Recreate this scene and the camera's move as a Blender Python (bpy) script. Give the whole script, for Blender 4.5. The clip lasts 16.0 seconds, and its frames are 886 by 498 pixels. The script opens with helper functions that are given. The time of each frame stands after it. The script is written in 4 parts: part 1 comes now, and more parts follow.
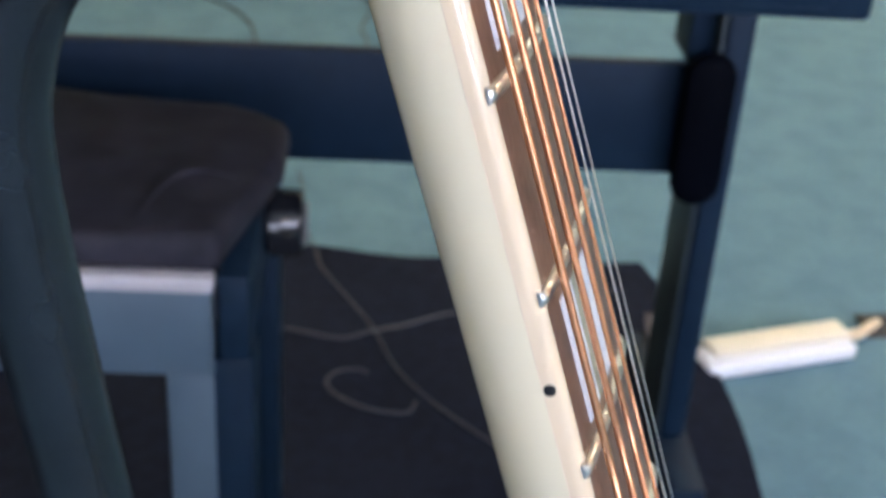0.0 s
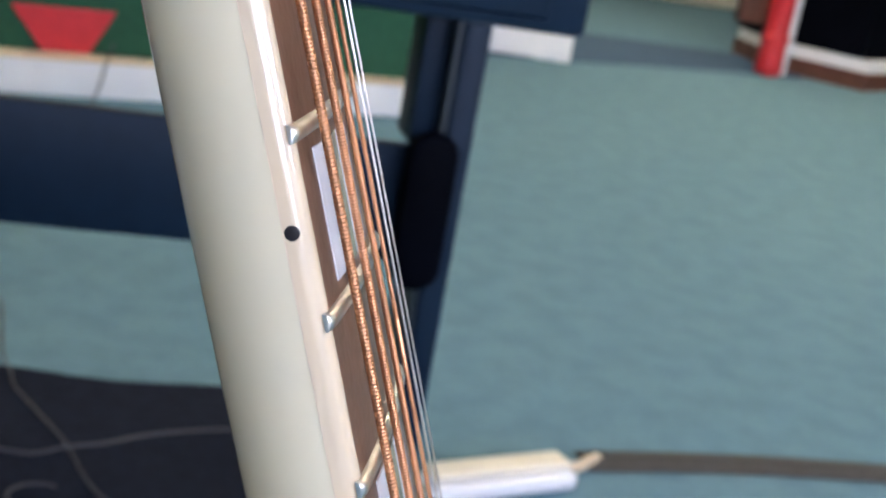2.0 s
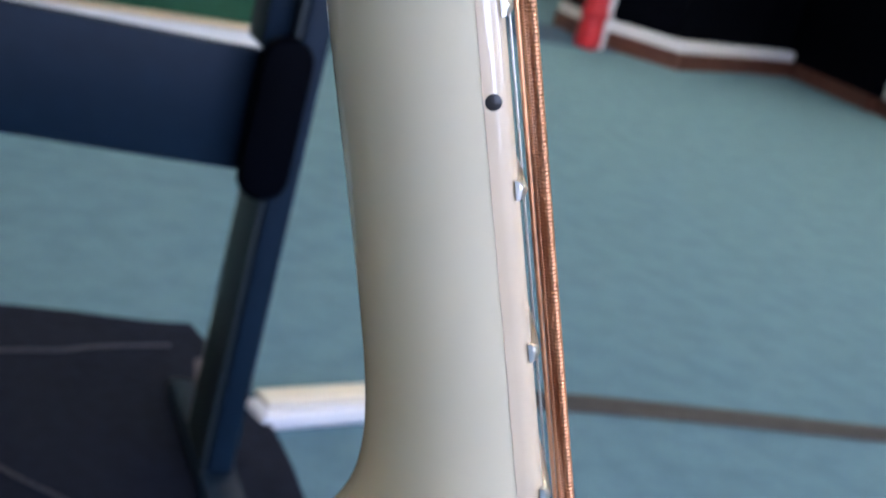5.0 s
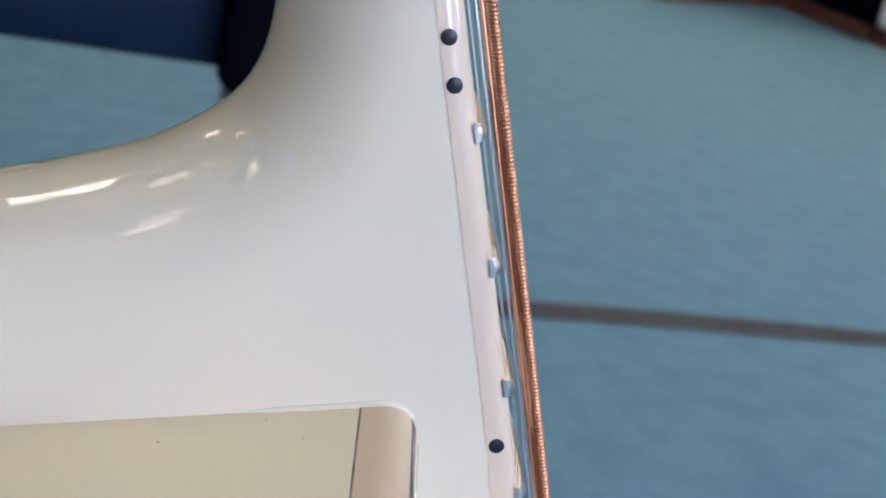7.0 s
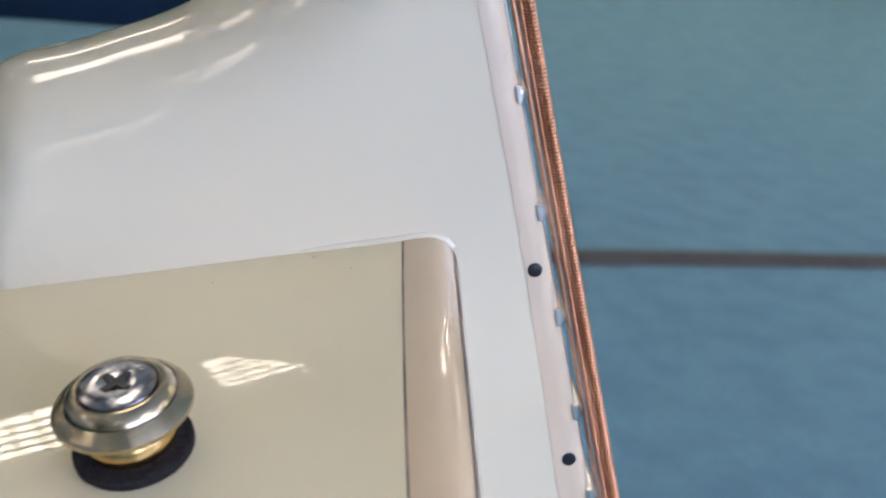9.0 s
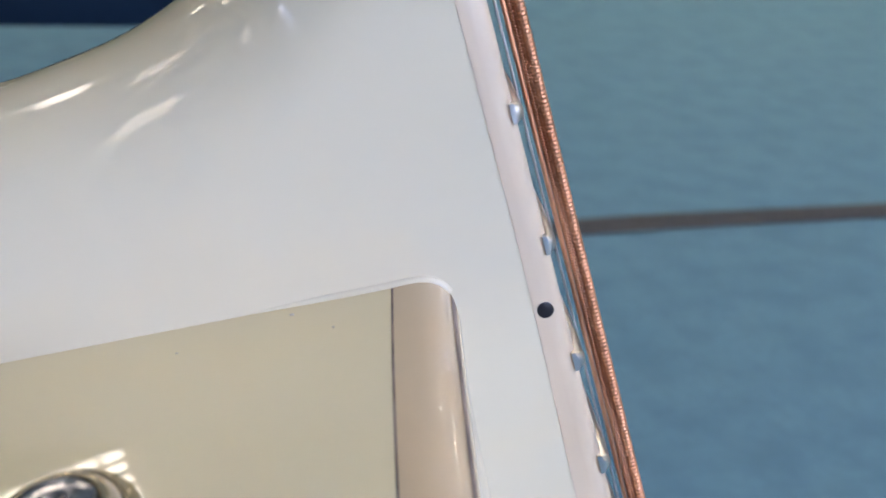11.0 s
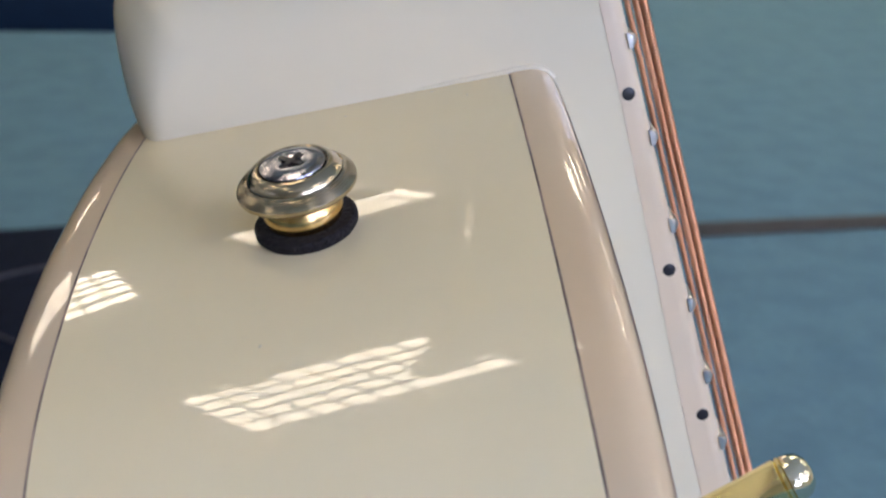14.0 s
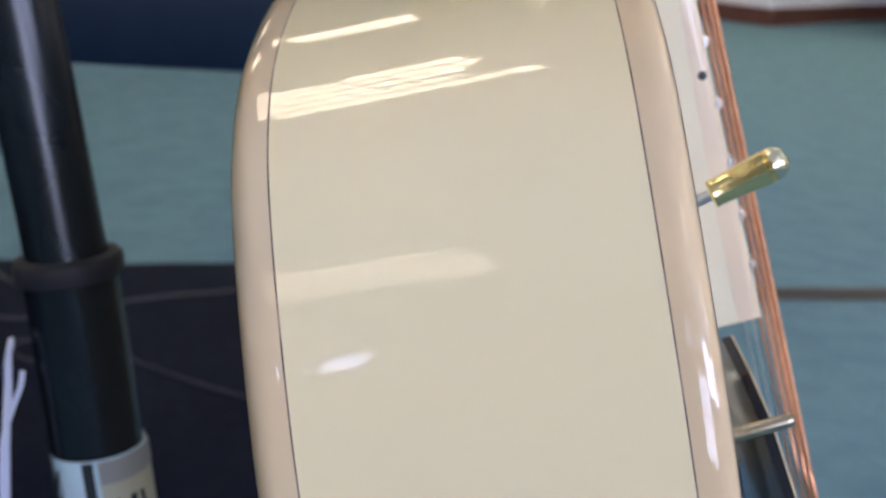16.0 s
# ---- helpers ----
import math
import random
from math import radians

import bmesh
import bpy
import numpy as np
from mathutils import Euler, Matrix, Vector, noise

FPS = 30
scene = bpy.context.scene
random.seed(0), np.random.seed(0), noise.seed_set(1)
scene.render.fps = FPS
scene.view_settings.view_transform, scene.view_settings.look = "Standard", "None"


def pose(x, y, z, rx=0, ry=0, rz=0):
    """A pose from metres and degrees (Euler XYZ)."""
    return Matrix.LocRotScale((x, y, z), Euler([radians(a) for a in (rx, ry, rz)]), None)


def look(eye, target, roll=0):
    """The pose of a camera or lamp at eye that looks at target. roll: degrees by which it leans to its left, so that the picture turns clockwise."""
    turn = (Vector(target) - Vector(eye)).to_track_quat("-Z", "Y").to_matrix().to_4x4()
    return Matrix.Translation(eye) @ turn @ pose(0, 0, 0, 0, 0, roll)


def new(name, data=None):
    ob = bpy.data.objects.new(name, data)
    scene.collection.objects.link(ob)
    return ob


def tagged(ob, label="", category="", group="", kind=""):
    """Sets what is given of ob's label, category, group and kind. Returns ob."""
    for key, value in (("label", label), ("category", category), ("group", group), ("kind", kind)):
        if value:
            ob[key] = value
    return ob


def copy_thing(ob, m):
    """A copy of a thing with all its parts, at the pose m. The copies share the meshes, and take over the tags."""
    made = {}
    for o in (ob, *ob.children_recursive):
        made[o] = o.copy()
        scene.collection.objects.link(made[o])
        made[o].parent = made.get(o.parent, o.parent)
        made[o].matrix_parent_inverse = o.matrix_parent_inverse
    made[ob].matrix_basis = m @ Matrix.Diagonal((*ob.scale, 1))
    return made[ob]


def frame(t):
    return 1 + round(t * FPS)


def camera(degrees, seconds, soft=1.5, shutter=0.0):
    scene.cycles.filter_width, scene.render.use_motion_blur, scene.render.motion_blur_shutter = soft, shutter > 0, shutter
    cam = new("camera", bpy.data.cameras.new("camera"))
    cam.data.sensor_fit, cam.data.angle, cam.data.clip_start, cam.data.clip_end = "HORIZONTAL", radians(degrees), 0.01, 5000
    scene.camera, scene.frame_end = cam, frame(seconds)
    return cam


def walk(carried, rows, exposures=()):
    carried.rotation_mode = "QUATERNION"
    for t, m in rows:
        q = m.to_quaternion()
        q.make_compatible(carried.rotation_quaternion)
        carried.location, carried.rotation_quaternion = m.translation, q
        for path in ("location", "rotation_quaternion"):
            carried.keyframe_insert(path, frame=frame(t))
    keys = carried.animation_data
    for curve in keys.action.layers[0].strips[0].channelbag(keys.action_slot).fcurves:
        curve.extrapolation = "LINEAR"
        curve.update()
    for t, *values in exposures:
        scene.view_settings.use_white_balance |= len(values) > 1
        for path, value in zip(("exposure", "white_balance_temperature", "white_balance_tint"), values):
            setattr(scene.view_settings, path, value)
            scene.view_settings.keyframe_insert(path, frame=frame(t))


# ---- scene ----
cam = camera(38.0, 16.0, 1.8, 0.2)
cam.data.dof.use_dof = True
cam.data.dof.focus_distance = 0.165
cam.data.dof.aperture_fstop = 41.0

# seconds, eye, target, roll
PATH = [
    (0, (-0.0056, -0.1818, 0.9538), (0.0491, 0.6931, 0.4726), 3.75),
    (0.5, (-0.0067, -0.1876, 0.8993), (0.0904, 0.6955, 0.4403), 5.23),
    (1, (0.0067, -0.1975, 0.8585), (0.1367, 0.6990, 0.4350), 6.07),
    (1.5, (0.0168, -0.2024, 0.8033), (0.1928, 0.7224, 0.4662), 8.09),
    (2, (0.0366, -0.1877, 0.7778), (0.2803, 0.7381, 0.4891), 10.09),
    (2.5, (0.0241, -0.1742, 0.7577), (0.3147, 0.7405, 0.4770), 11.64),
    (3, (0.0158, -0.1653, 0.7528), (0.3483, 0.7378, 0.4813), 13.15),
    (3.2, (0.0148, -0.1634, 0.7499), (0.3597, 0.7359, 0.4810), 13.65),
    (5.3, (0.0091, -0.1800, 0.6989), (0.4005, 0.6966, 0.4190), 14.64),
    (5.5, (0.0117, -0.1821, 0.6921), (0.4005, 0.6952, 0.4110), 14.13),
    (6, (0.0320, -0.1883, 0.6776), (0.4151, 0.6877, 0.3844), 13.94),
    (6.5, (0.0382, -0.1923, 0.6557), (0.4193, 0.6797, 0.3487), 13.94),
    (7, (0.0305, -0.1901, 0.6534), (0.4227, 0.6745, 0.3395), 13.65),
    (7.5, (0.0292, -0.1889, 0.6527), (0.4275, 0.6691, 0.3283), 13.05),
    (8, (0.0288, -0.1898, 0.6541), (0.4392, 0.6661, 0.3394), 12.02),
    (8.5, (0.0335, -0.1982, 0.6461), (0.4254, 0.6595, 0.3133), 10.78),
    (9, (0.0244, -0.2011, 0.6378), (0.4187, 0.6537, 0.3006), 9.40),
    (9.2, (0.0196, -0.2013, 0.6368), (0.4131, 0.6536, 0.2988), 8.85),
    (11.5, (0.0389, -0.1715, 0.6391), (0.4075, 0.6839, 0.2752), 4.53),
    (12, (0.0339, -0.1633, 0.6355), (0.3952, 0.6943, 0.2693), 4.00),
    (12.5, (0.0220, -0.1568, 0.6328), (0.4055, 0.6885, 0.2609), 3.91),
    (13, (0.0184, -0.1740, 0.6290), (0.3984, 0.6759, 0.2638), 4.29),
    (13.5, (0.0100, -0.1942, 0.6260), (0.3821, 0.6614, 0.2662), 4.56),
    (14, (0.0062, -0.2246, 0.6189), (0.3704, 0.6437, 0.2819), 4.72),
    (14.5, (-0.0081, -0.2511, 0.6090), (0.3402, 0.6302, 0.2896), 5.25),
    (15, (-0.0181, -0.2709, 0.6037), (0.3171, 0.6218, 0.3026), 5.61),
    (15.5, (-0.0270, -0.2962, 0.5953), (0.2918, 0.6069, 0.3077), 5.88),
    (16, (-0.0225, -0.3112, 0.5844), (0.2759, 0.6026, 0.3089), 5.47),
]
EXPOSURES = [(0, 0.58, 6850, 5.4), (3.2, 0.30, 6400, 7), (5.5, 0.24, 6000, 8.3), (9, 0.04, 5850, 8), (12.5, 0.08, 5900, 8.5), (14.5, -0.17, 6200, 9), (16, 0.02, 6450, 9.5)]
walk(cam, [(t, look(e, a, r)) for t, e, a, r in PATH], EXPOSURES)

# ---- world and light ----
world = bpy.data.worlds.new("world")
scene.world = world
world.use_nodes = True
wt = world.node_tree
sky = wt.nodes.new("ShaderNodeTexSky")
sky.sky_type, sky.sun_disc = "NISHITA", False
sky.sun_elevation, sky.sun_rotation = radians(38), radians(200)
wt.links.new(sky.outputs[0], wt.nodes["Background"].inputs[0])
wt.nodes["Background"].inputs[1].default_value = 0.12


def lamp(name, kind, energy, m, color=(1, 1, 1), **more):
    data = bpy.data.lights.new(name, kind)
    data.energy, data.color = energy, color
    if "size" in more:
        data.shape, data.size, data.size_y = "RECTANGLE", more["size"][0], more["size"][1]
    if "angle" in more:
        data.angle = radians(more["angle"])
    ob = new(name, data)
    ob.matrix_world = m
    return ob


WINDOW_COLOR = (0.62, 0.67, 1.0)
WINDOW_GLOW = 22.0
PANEL_STRENGTH = 13.0
lamp("sun", "SUN", 1.0, pose(0, 0, 10, 40, 0, 180), (1.0, 0.95, 0.88), angle=12)


# ---- materials ----
def material(name, base, rough=0.5, metal=0.0, vary=0.12, scale=40.0, detail=4.0, bump=0.0, bump_scale=200.0,
             coat=0.0, spec=0.5, second=None, second_scale=6.0, second_amount=0.35, sub=0.0):
    mat = bpy.data.materials.new(name)
    mat.use_nodes = True
    nt = mat.node_tree
    p = nt.nodes["Principled BSDF"]
    coord = nt.nodes.new("ShaderNodeTexCoord")
    tex = nt.nodes.new("ShaderNodeTexNoise")
    tex.inputs["Scale"].default_value, tex.inputs["Detail"].default_value = scale, detail
    nt.links.new(coord.outputs["Object"], tex.inputs["Vector"])
    ramp = nt.nodes.new("ShaderNodeMapRange")
    ramp.inputs["From Min"].default_value, ramp.inputs["From Max"].default_value = 0.3, 0.7
    ramp.inputs["To Min"].default_value, ramp.inputs["To Max"].default_value = 1.0 - vary, 1.0 + vary
    nt.links.new(tex.outputs[0], ramp.inputs["Value"])
    mul = nt.nodes.new("ShaderNodeVectorMath")
    mul.operation = "SCALE"
    mul.inputs[0].default_value = base
    nt.links.new(ramp.outputs[0], mul.inputs["Scale"])
    out = mul.outputs[0]
    if second:
        tex2 = nt.nodes.new("ShaderNodeTexNoise")
        tex2.inputs["Scale"].default_value, tex2.inputs["Detail"].default_value = second_scale, 3.0
        nt.links.new(coord.outputs["Object"], tex2.inputs["Vector"])
        r2 = nt.nodes.new("ShaderNodeMapRange")
        r2.inputs["From Min"].default_value, r2.inputs["From Max"].default_value = 0.4, 0.65
        r2.inputs["To Max"].default_value = second_amount
        nt.links.new(tex2.outputs[0], r2.inputs["Value"])
        mix = nt.nodes.new("ShaderNodeMix")
        mix.data_type = "RGBA"
        nt.links.new(r2.outputs[0], mix.inputs[0])
        nt.links.new(out, mix.inputs[6])
        mix.inputs[7].default_value = (*second, 1)
        out = mix.outputs[2]
    nt.links.new(out, p.inputs["Base Color"])
    p.inputs["Roughness"].default_value, p.inputs["Metallic"].default_value = rough, metal
    p.inputs["Specular IOR Level"].default_value = spec
    if coat:
        p.inputs["Coat Weight"].default_value, p.inputs["Coat Roughness"].default_value = coat, 0.03
    if sub:
        p.inputs["Subsurface Weight"].default_value = sub
        p.inputs["Subsurface Radius"].default_value = (0.003, 0.002, 0.0012)
        p.inputs["Subsurface Scale"].default_value = 1.0
    if bump:
        b = nt.nodes.new("ShaderNodeBump")
        b.inputs["Strength"].default_value, b.inputs["Distance"].default_value = bump, 0.001
        t3 = nt.nodes.new("ShaderNodeTexNoise")
        t3.inputs["Scale"].default_value, t3.inputs["Detail"].default_value = bump_scale, 5.0
        nt.links.new(coord.outputs["Object"], t3.inputs["Vector"])
        nt.links.new(t3.outputs[0], b.inputs["Height"])
        nt.links.new(b.outputs[0], p.inputs["Normal"])
    return mat


def glow(name, color, strength):
    mat = bpy.data.materials.new(name)
    mat.use_nodes = True
    p = mat.node_tree.nodes["Principled BSDF"]
    p.inputs["Base Color"].default_value = (*color, 1)
    p.inputs["Emission Color"].default_value = (*color, 1)
    p.inputs["Emission Strength"].default_value = strength
    return mat


LACQUER = material("white_lacquer", (0.706, 0.630, 0.450), 0.05, vary=0.02, scale=12, bump=0.006, bump_scale=60)
CREAM = material("cream_lacquer", (0.748, 0.638, 0.392), 0.02, vary=0.02, scale=9, bump=0.0025, bump_scale=25)
PEACH = material("aged_binding", (0.625, 0.472, 0.288), 0.05, vary=0.05, scale=30, second=(0.57, 0.495, 0.36), second_scale=14)
IVORY = material("ivory_binding", (0.68, 0.538, 0.362), 0.30, coat=1.0, vary=0.04, scale=60, second=(0.68, 0.565, 0.41), second_scale=25)
BINDLINE = material("binding_line", (0.64, 0.50, 0.375), 0.4, vary=0.3, scale=200)
JOINTSHADE = material("dark_joint_and_shade", (0.22, 0.155, 0.115), 0.6, vary=0.6, scale=150)
ROSEWOOD = material("rosewood", (0.15, 0.075, 0.045), 0.34, vary=0.3, scale=90, bump=0.10, bump_scale=500, second=(0.09, 0.045, 0.03), second_scale=40)
STEEL = material("nickel_silver", (0.70, 0.68, 0.64), 0.28, 1.0, vary=0.06, scale=300)
SCREWSTEEL = material("tarnished_screw", (0.42, 0.41, 0.44), 0.14, 1.0, vary=0.25, scale=700, bump=0.10, bump_scale=900, second=(0.16, 0.15, 0.15), second_scale=900)
PALEGOLD = material("pale_gold_plate", (0.84, 0.77, 0.56), 0.08, 1.0, vary=0.03, scale=200)
CHROME = material("chrome", (0.82, 0.82, 0.84), 0.06, 1.0, vary=0.03, scale=200)
BRONZE = material("copper_winding", (0.70, 0.34, 0.18), 0.34, 1.0, vary=0.10, scale=400)
PEARL = material("pearl_inlay", (0.74, 0.73, 0.76), 0.22, vary=0.12, scale=120, second=(0.62, 0.66, 0.72), second_scale=60)
ABALONE = material("abalone_inlay", (0.36, 0.34, 0.24), 0.25, vary=0.3, scale=200, second=(0.22, 0.34, 0.30), second_scale=90)
SPECK = material("speck_of_dirt", (0.50, 0.44, 0.32), 0.6, vary=0.3, scale=900)
DOT = material("black_dot", (0.012, 0.010, 0.012), 0.35)
GOLD = material("gold_plate", (0.93, 0.75, 0.34), 0.13, 1.0, vary=0.05, scale=300)
WORNGOLD = material("worn_gold_plate", (0.52, 0.43, 0.275), 0.20, 1.0, vary=0.15, scale=300, second=(0.44, 0.42, 0.40), second_scale=150)
AMBER = material("amber_brass", (0.70, 0.48, 0.18), 0.25, 1.0, vary=0.2, scale=300, second=(0.35, 0.18, 0.08), second_scale=200)
FELT = material("black_felt", (0.016, 0.013, 0.013), 0.8, vary=0.5, scale=900, bump=0.8, bump_scale=1800, spec=0.3)
BLACKPLASTIC = material("black_plastic", (0.008, 0.009, 0.011), 0.06, vary=0.1)
STANDBLACK = material("black_coated_tube", (0.008, 0.012, 0.016), 0.27, vary=0.2, scale=60, spec=0.45, bump=0.05, bump_scale=90)
KNOBBLACK = material("satin_black_knob", (0.010, 0.011, 0.014), 0.16, vary=0.1)
RUBBER = material("grey_rubber", (0.030, 0.028, 0.032), 0.6, vary=0.15, scale=150, spec=0.3)
CARPET = material("teal_carpet", (0.128, 0.228, 0.285), 0.95, vary=0.075, scale=75, detail=8, bump=0.04, bump_scale=1500, spec=0.1,
                  second=(0.090, 0.166, 0.222), second_scale=14, second_amount=0.55)
DARKBLUE = material("dark_blue_strip", (0.032, 0.075, 0.14), 0.95, vary=0.2, scale=150, bump=0.6, bump_scale=400)
RUG = material("charcoal_cloth", (0.0085, 0.0115, 0.0225), 0.95, vary=0.25, scale=60, bump=0.6, bump_scale=300, spec=0.1, second=(0.013, 0.0165, 0.029), second_scale=5)
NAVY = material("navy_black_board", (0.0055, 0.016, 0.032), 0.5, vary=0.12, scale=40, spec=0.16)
SLATE = material("slate_board", (0.022, 0.034, 0.040), 0.5, vary=0.1, scale=30, spec=0.3)
LEATHER = material("black_leatherette", (0.026, 0.025, 0.034), 0.65, vary=0.3, scale=25, bump=1.0, bump_scale=45, spec=0.12)
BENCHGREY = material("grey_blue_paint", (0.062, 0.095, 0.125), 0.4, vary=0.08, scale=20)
BENCHTRIM = material("pale_trim", (0.40, 0.38, 0.40), 0.45, vary=0.1, scale=20)
WHITEPAINT = material("white_paint", (0.78, 0.78, 0.80), 0.4, vary=0.04, scale=10)
PALEWOOD = material("pale_wood", (0.62, 0.50, 0.36), 0.5, vary=0.12, scale=40)
CREAMTOP = material("cream_plastic", (0.74, 0.68, 0.56), 0.4, vary=0.05, scale=20)
GREEN = material("green_cloth", (0.012, 0.075, 0.04), 0.9, vary=0.15, scale=60)
RED = material("red_paint", (0.55, 0.02, 0.03), 0.4, vary=0.1, scale=20)
REDWOOD = material("red_brown_wood", (0.11, 0.038, 0.024), 0.5, vary=0.25, scale=14)
BLACK = material("matt_black", (0.0015, 0.002, 0.004), 0.6, vary=0.2, scale=10, spec=0.02)
BROWN = material("brown_cable_cover", (0.044, 0.043, 0.043), 0.7, vary=0.15, scale=60, spec=0.3)
CORD = material("grey_cord", (0.065, 0.067, 0.080), 0.6, vary=0.1, spec=0.3)
DARKWIRE = material("dark_wire", (0.035, 0.04, 0.045), 0.6, vary=0.1)
TAG = material("pale_label", (0.70, 0.88, 0.95), 0.3, vary=0.06, scale=30)
TAGGOLD = material("metallic_label", (0.66, 0.62, 0.46), 0.35, vary=0.10, scale=60)
LABELEDGE = material("grey_label", (0.40, 0.39, 0.36), 0.4, vary=0.08, scale=60)
INK = material("label_ink", (0.03, 0.035, 0.04), 0.5)
THREAD = material("white_thread", (0.80, 0.82, 0.97), 0.6, vary=0.05)
WALLPAINT = material("cream_wall_paint", (0.78, 0.75, 0.67), 0.8, vary=0.05, scale=3, bump=0.2, bump_scale=80)
CEILING = material("ceiling_tile", (0.82, 0.81, 0.77), 0.9, vary=0.06, scale=25, bump=0.3, bump_scale=150)
PANEL = glow("tube_light", (1.0, 0.83, 0.635), PANEL_STRENGTH)
BRIGHTPANEL = glow("bright_tube_light", (1.0, 0.85, 0.65), PANEL_STRENGTH * 1.5)
GREYTRIM = material("grey_trim", (0.12, 0.12, 0.14), 0.5, vary=0.1)
TAUPE = material("taupe_panel", (0.10, 0.085, 0.085), 0.6, vary=0.1)


# ---- building helpers ----
def part(name, bm, mat, parent=None, label="", smooth=True, m=None):
    me = bpy.data.meshes.new(name)
    bmesh.ops.recalc_face_normals(bm, faces=bm.faces[:])
    bm.to_mesh(me)
    bm.free()
    me.materials.append(mat)
    if smooth:
        me.polygons.foreach_set("use_smooth", [True] * len(me.polygons))
        me.set_sharp_from_angle(angle=radians(38))
    ob = new(name, me)
    ob.parent = parent
    if m is not None:
        ob.matrix_basis = m
    if label:
        ob["label"] = label
    return ob


def same_mesh(name, source, parent, m):
    ob = new(name, source.data)
    ob.parent = parent
    ob.matrix_basis = m
    return ob


def empty(name, m=None):
    ob = new(name)
    if m is not None:
        ob.matrix_world = m
    return ob


def box(x0, x1, y0, y1, z0, z1, bevel=0.0, segs=2):
    bm = bmesh.new()
    bmesh.ops.create_cube(bm, size=1.0)
    for v in bm.verts:
        v.co = Vector(((x0 + x1) / 2 + v.co.x * (x1 - x0), (y0 + y1) / 2 + v.co.y * (y1 - y0), (z0 + z1) / 2 + v.co.z * (z1 - z0)))
    if bevel:
        bmesh.ops.bevel(bm, geom=bm.edges[:], offset=bevel, segments=segs, affect="EDGES", profile=0.5)
    return bm


def lathe(profile, segs=32):
    """Turned about z: profile of (radius, height)."""
    bm = bmesh.new()
    rings = []
    for r, h in profile:
        if r < 1e-7:
            rings.append([bm.verts.new((0, 0, h))])
        else:
            rings.append([bm.verts.new((r * math.cos(2 * math.pi * i / segs), r * math.sin(2 * math.pi * i / segs), h)) for i in range(segs)])
    for a, b in zip(rings, rings[1:]):
        for i in range(segs):
            j = (i + 1) % segs
            if len(a) == 1 and len(b) > 1:
                bm.faces.new((a[0], b[j], b[i]))
            elif len(b) == 1 and len(a) > 1:
                bm.faces.new((a[i], a[j], b[0]))
            elif len(a) > 1:
                bm.faces.new((a[i], a[j], b[j], b[i]))
    return bm


def rings_mesh(rings, closed_ring=True, caps=True):
    """A skin over rows of points, all rows of the same length."""
    bm = bmesh.new()
    vs = [[bm.verts.new(p) for p in row] for row in rings]
    n = len(vs[0])
    for a, b in zip(vs, vs[1:]):
        for i in range(n if closed_ring else n - 1):
            j = (i + 1) % n
            bm.faces.new((a[i], a[j], b[j], b[i]))
    if caps and closed_ring:
        bm.faces.new(vs[0])
        bm.faces.new(list(reversed(vs[-1])))
    return bm


def smoothstep(a, b, v):
    t = max(0.0, min(1.0, (v - a) / (b - a)))
    return t * t * (3 - 2 * t)


def spline(points, steps=8):
    """Catmull-Rom through points."""
    ps = [Vector(p) for p in points]
    out = []
    for i in range(len(ps) - 1):
        p0, p1, p2, p3 = ps[max(i - 1, 0)], ps[i], ps[i + 1], ps[min(i + 2, len(ps) - 1)]
        for k in range(steps):
            t = k / steps
            out.append(0.5 * ((2 * p1) + (p2 - p0) * t + (2 * p0 - 5 * p1 + 4 * p2 - p3) * t * t + (3 * p1 - p0 - 3 * p2 + p3) * t ** 3))
    out.append(ps[-1])
    return out


def tube(points, radius, segs=10, flat=1.0):
    """A round bar along points; radius a number or one for each point."""
    ps = [Vector(p) for p in points]
    rows = []
    side = None
    for i, p in enumerate(ps):
        d = (ps[min(i + 1, len(ps) - 1)] - ps[max(i - 1, 0)]).normalized()
        if side is None:
            side = d.cross(Vector((0, 0, 1)) if abs(d.z) < 0.9 else Vector((1, 0, 0))).normalized()
        side = (side - d * side.dot(d)).normalized()
        up = d.cross(side)
        r = radius[i] if isinstance(radius, (list, tuple)) else radius
        rows.append([p + side * (r * math.cos(2 * math.pi * k / segs)) + up * (r * flat * math.sin(2 * math.pi * k / segs)) for k in range(segs)])
    return rings_mesh(rows)


# ---- room ----
X0, X1, Y0, Y1, ZC = -5.2, 8.0, -3.6, 9.5, 2.75


def slab(name, label, b, mat, kind="structure"):
    return tagged(part(name, b, mat, smooth=False), label, name.rstrip("_0123456789").replace("_", " "), "", kind)


slab("floor", "teal short-pile carpet, slightly blotchy", box(X0 - 0.2, X1 + 0.2, Y0 - 0.2, Y1 + 0.2, -0.12, 0.0), CARPET)
slab("ceiling", "off-white suspended ceiling with light panels", box(X0 - 0.2, X1 + 0.2, Y0 - 0.2, Y1 + 0.2, ZC, ZC + 0.15), CEILING)
slab("wall_north", "plain cream wall far across the room", box(X0, X1, Y1, Y1 + 0.2, 0, ZC), WALLPAINT)
slab("wall_east", "plain cream side wall", box(X1, X1 + 0.2, Y0 - 0.2, Y1 + 0.2, 0, ZC), WALLPAINT)


window_count = 0


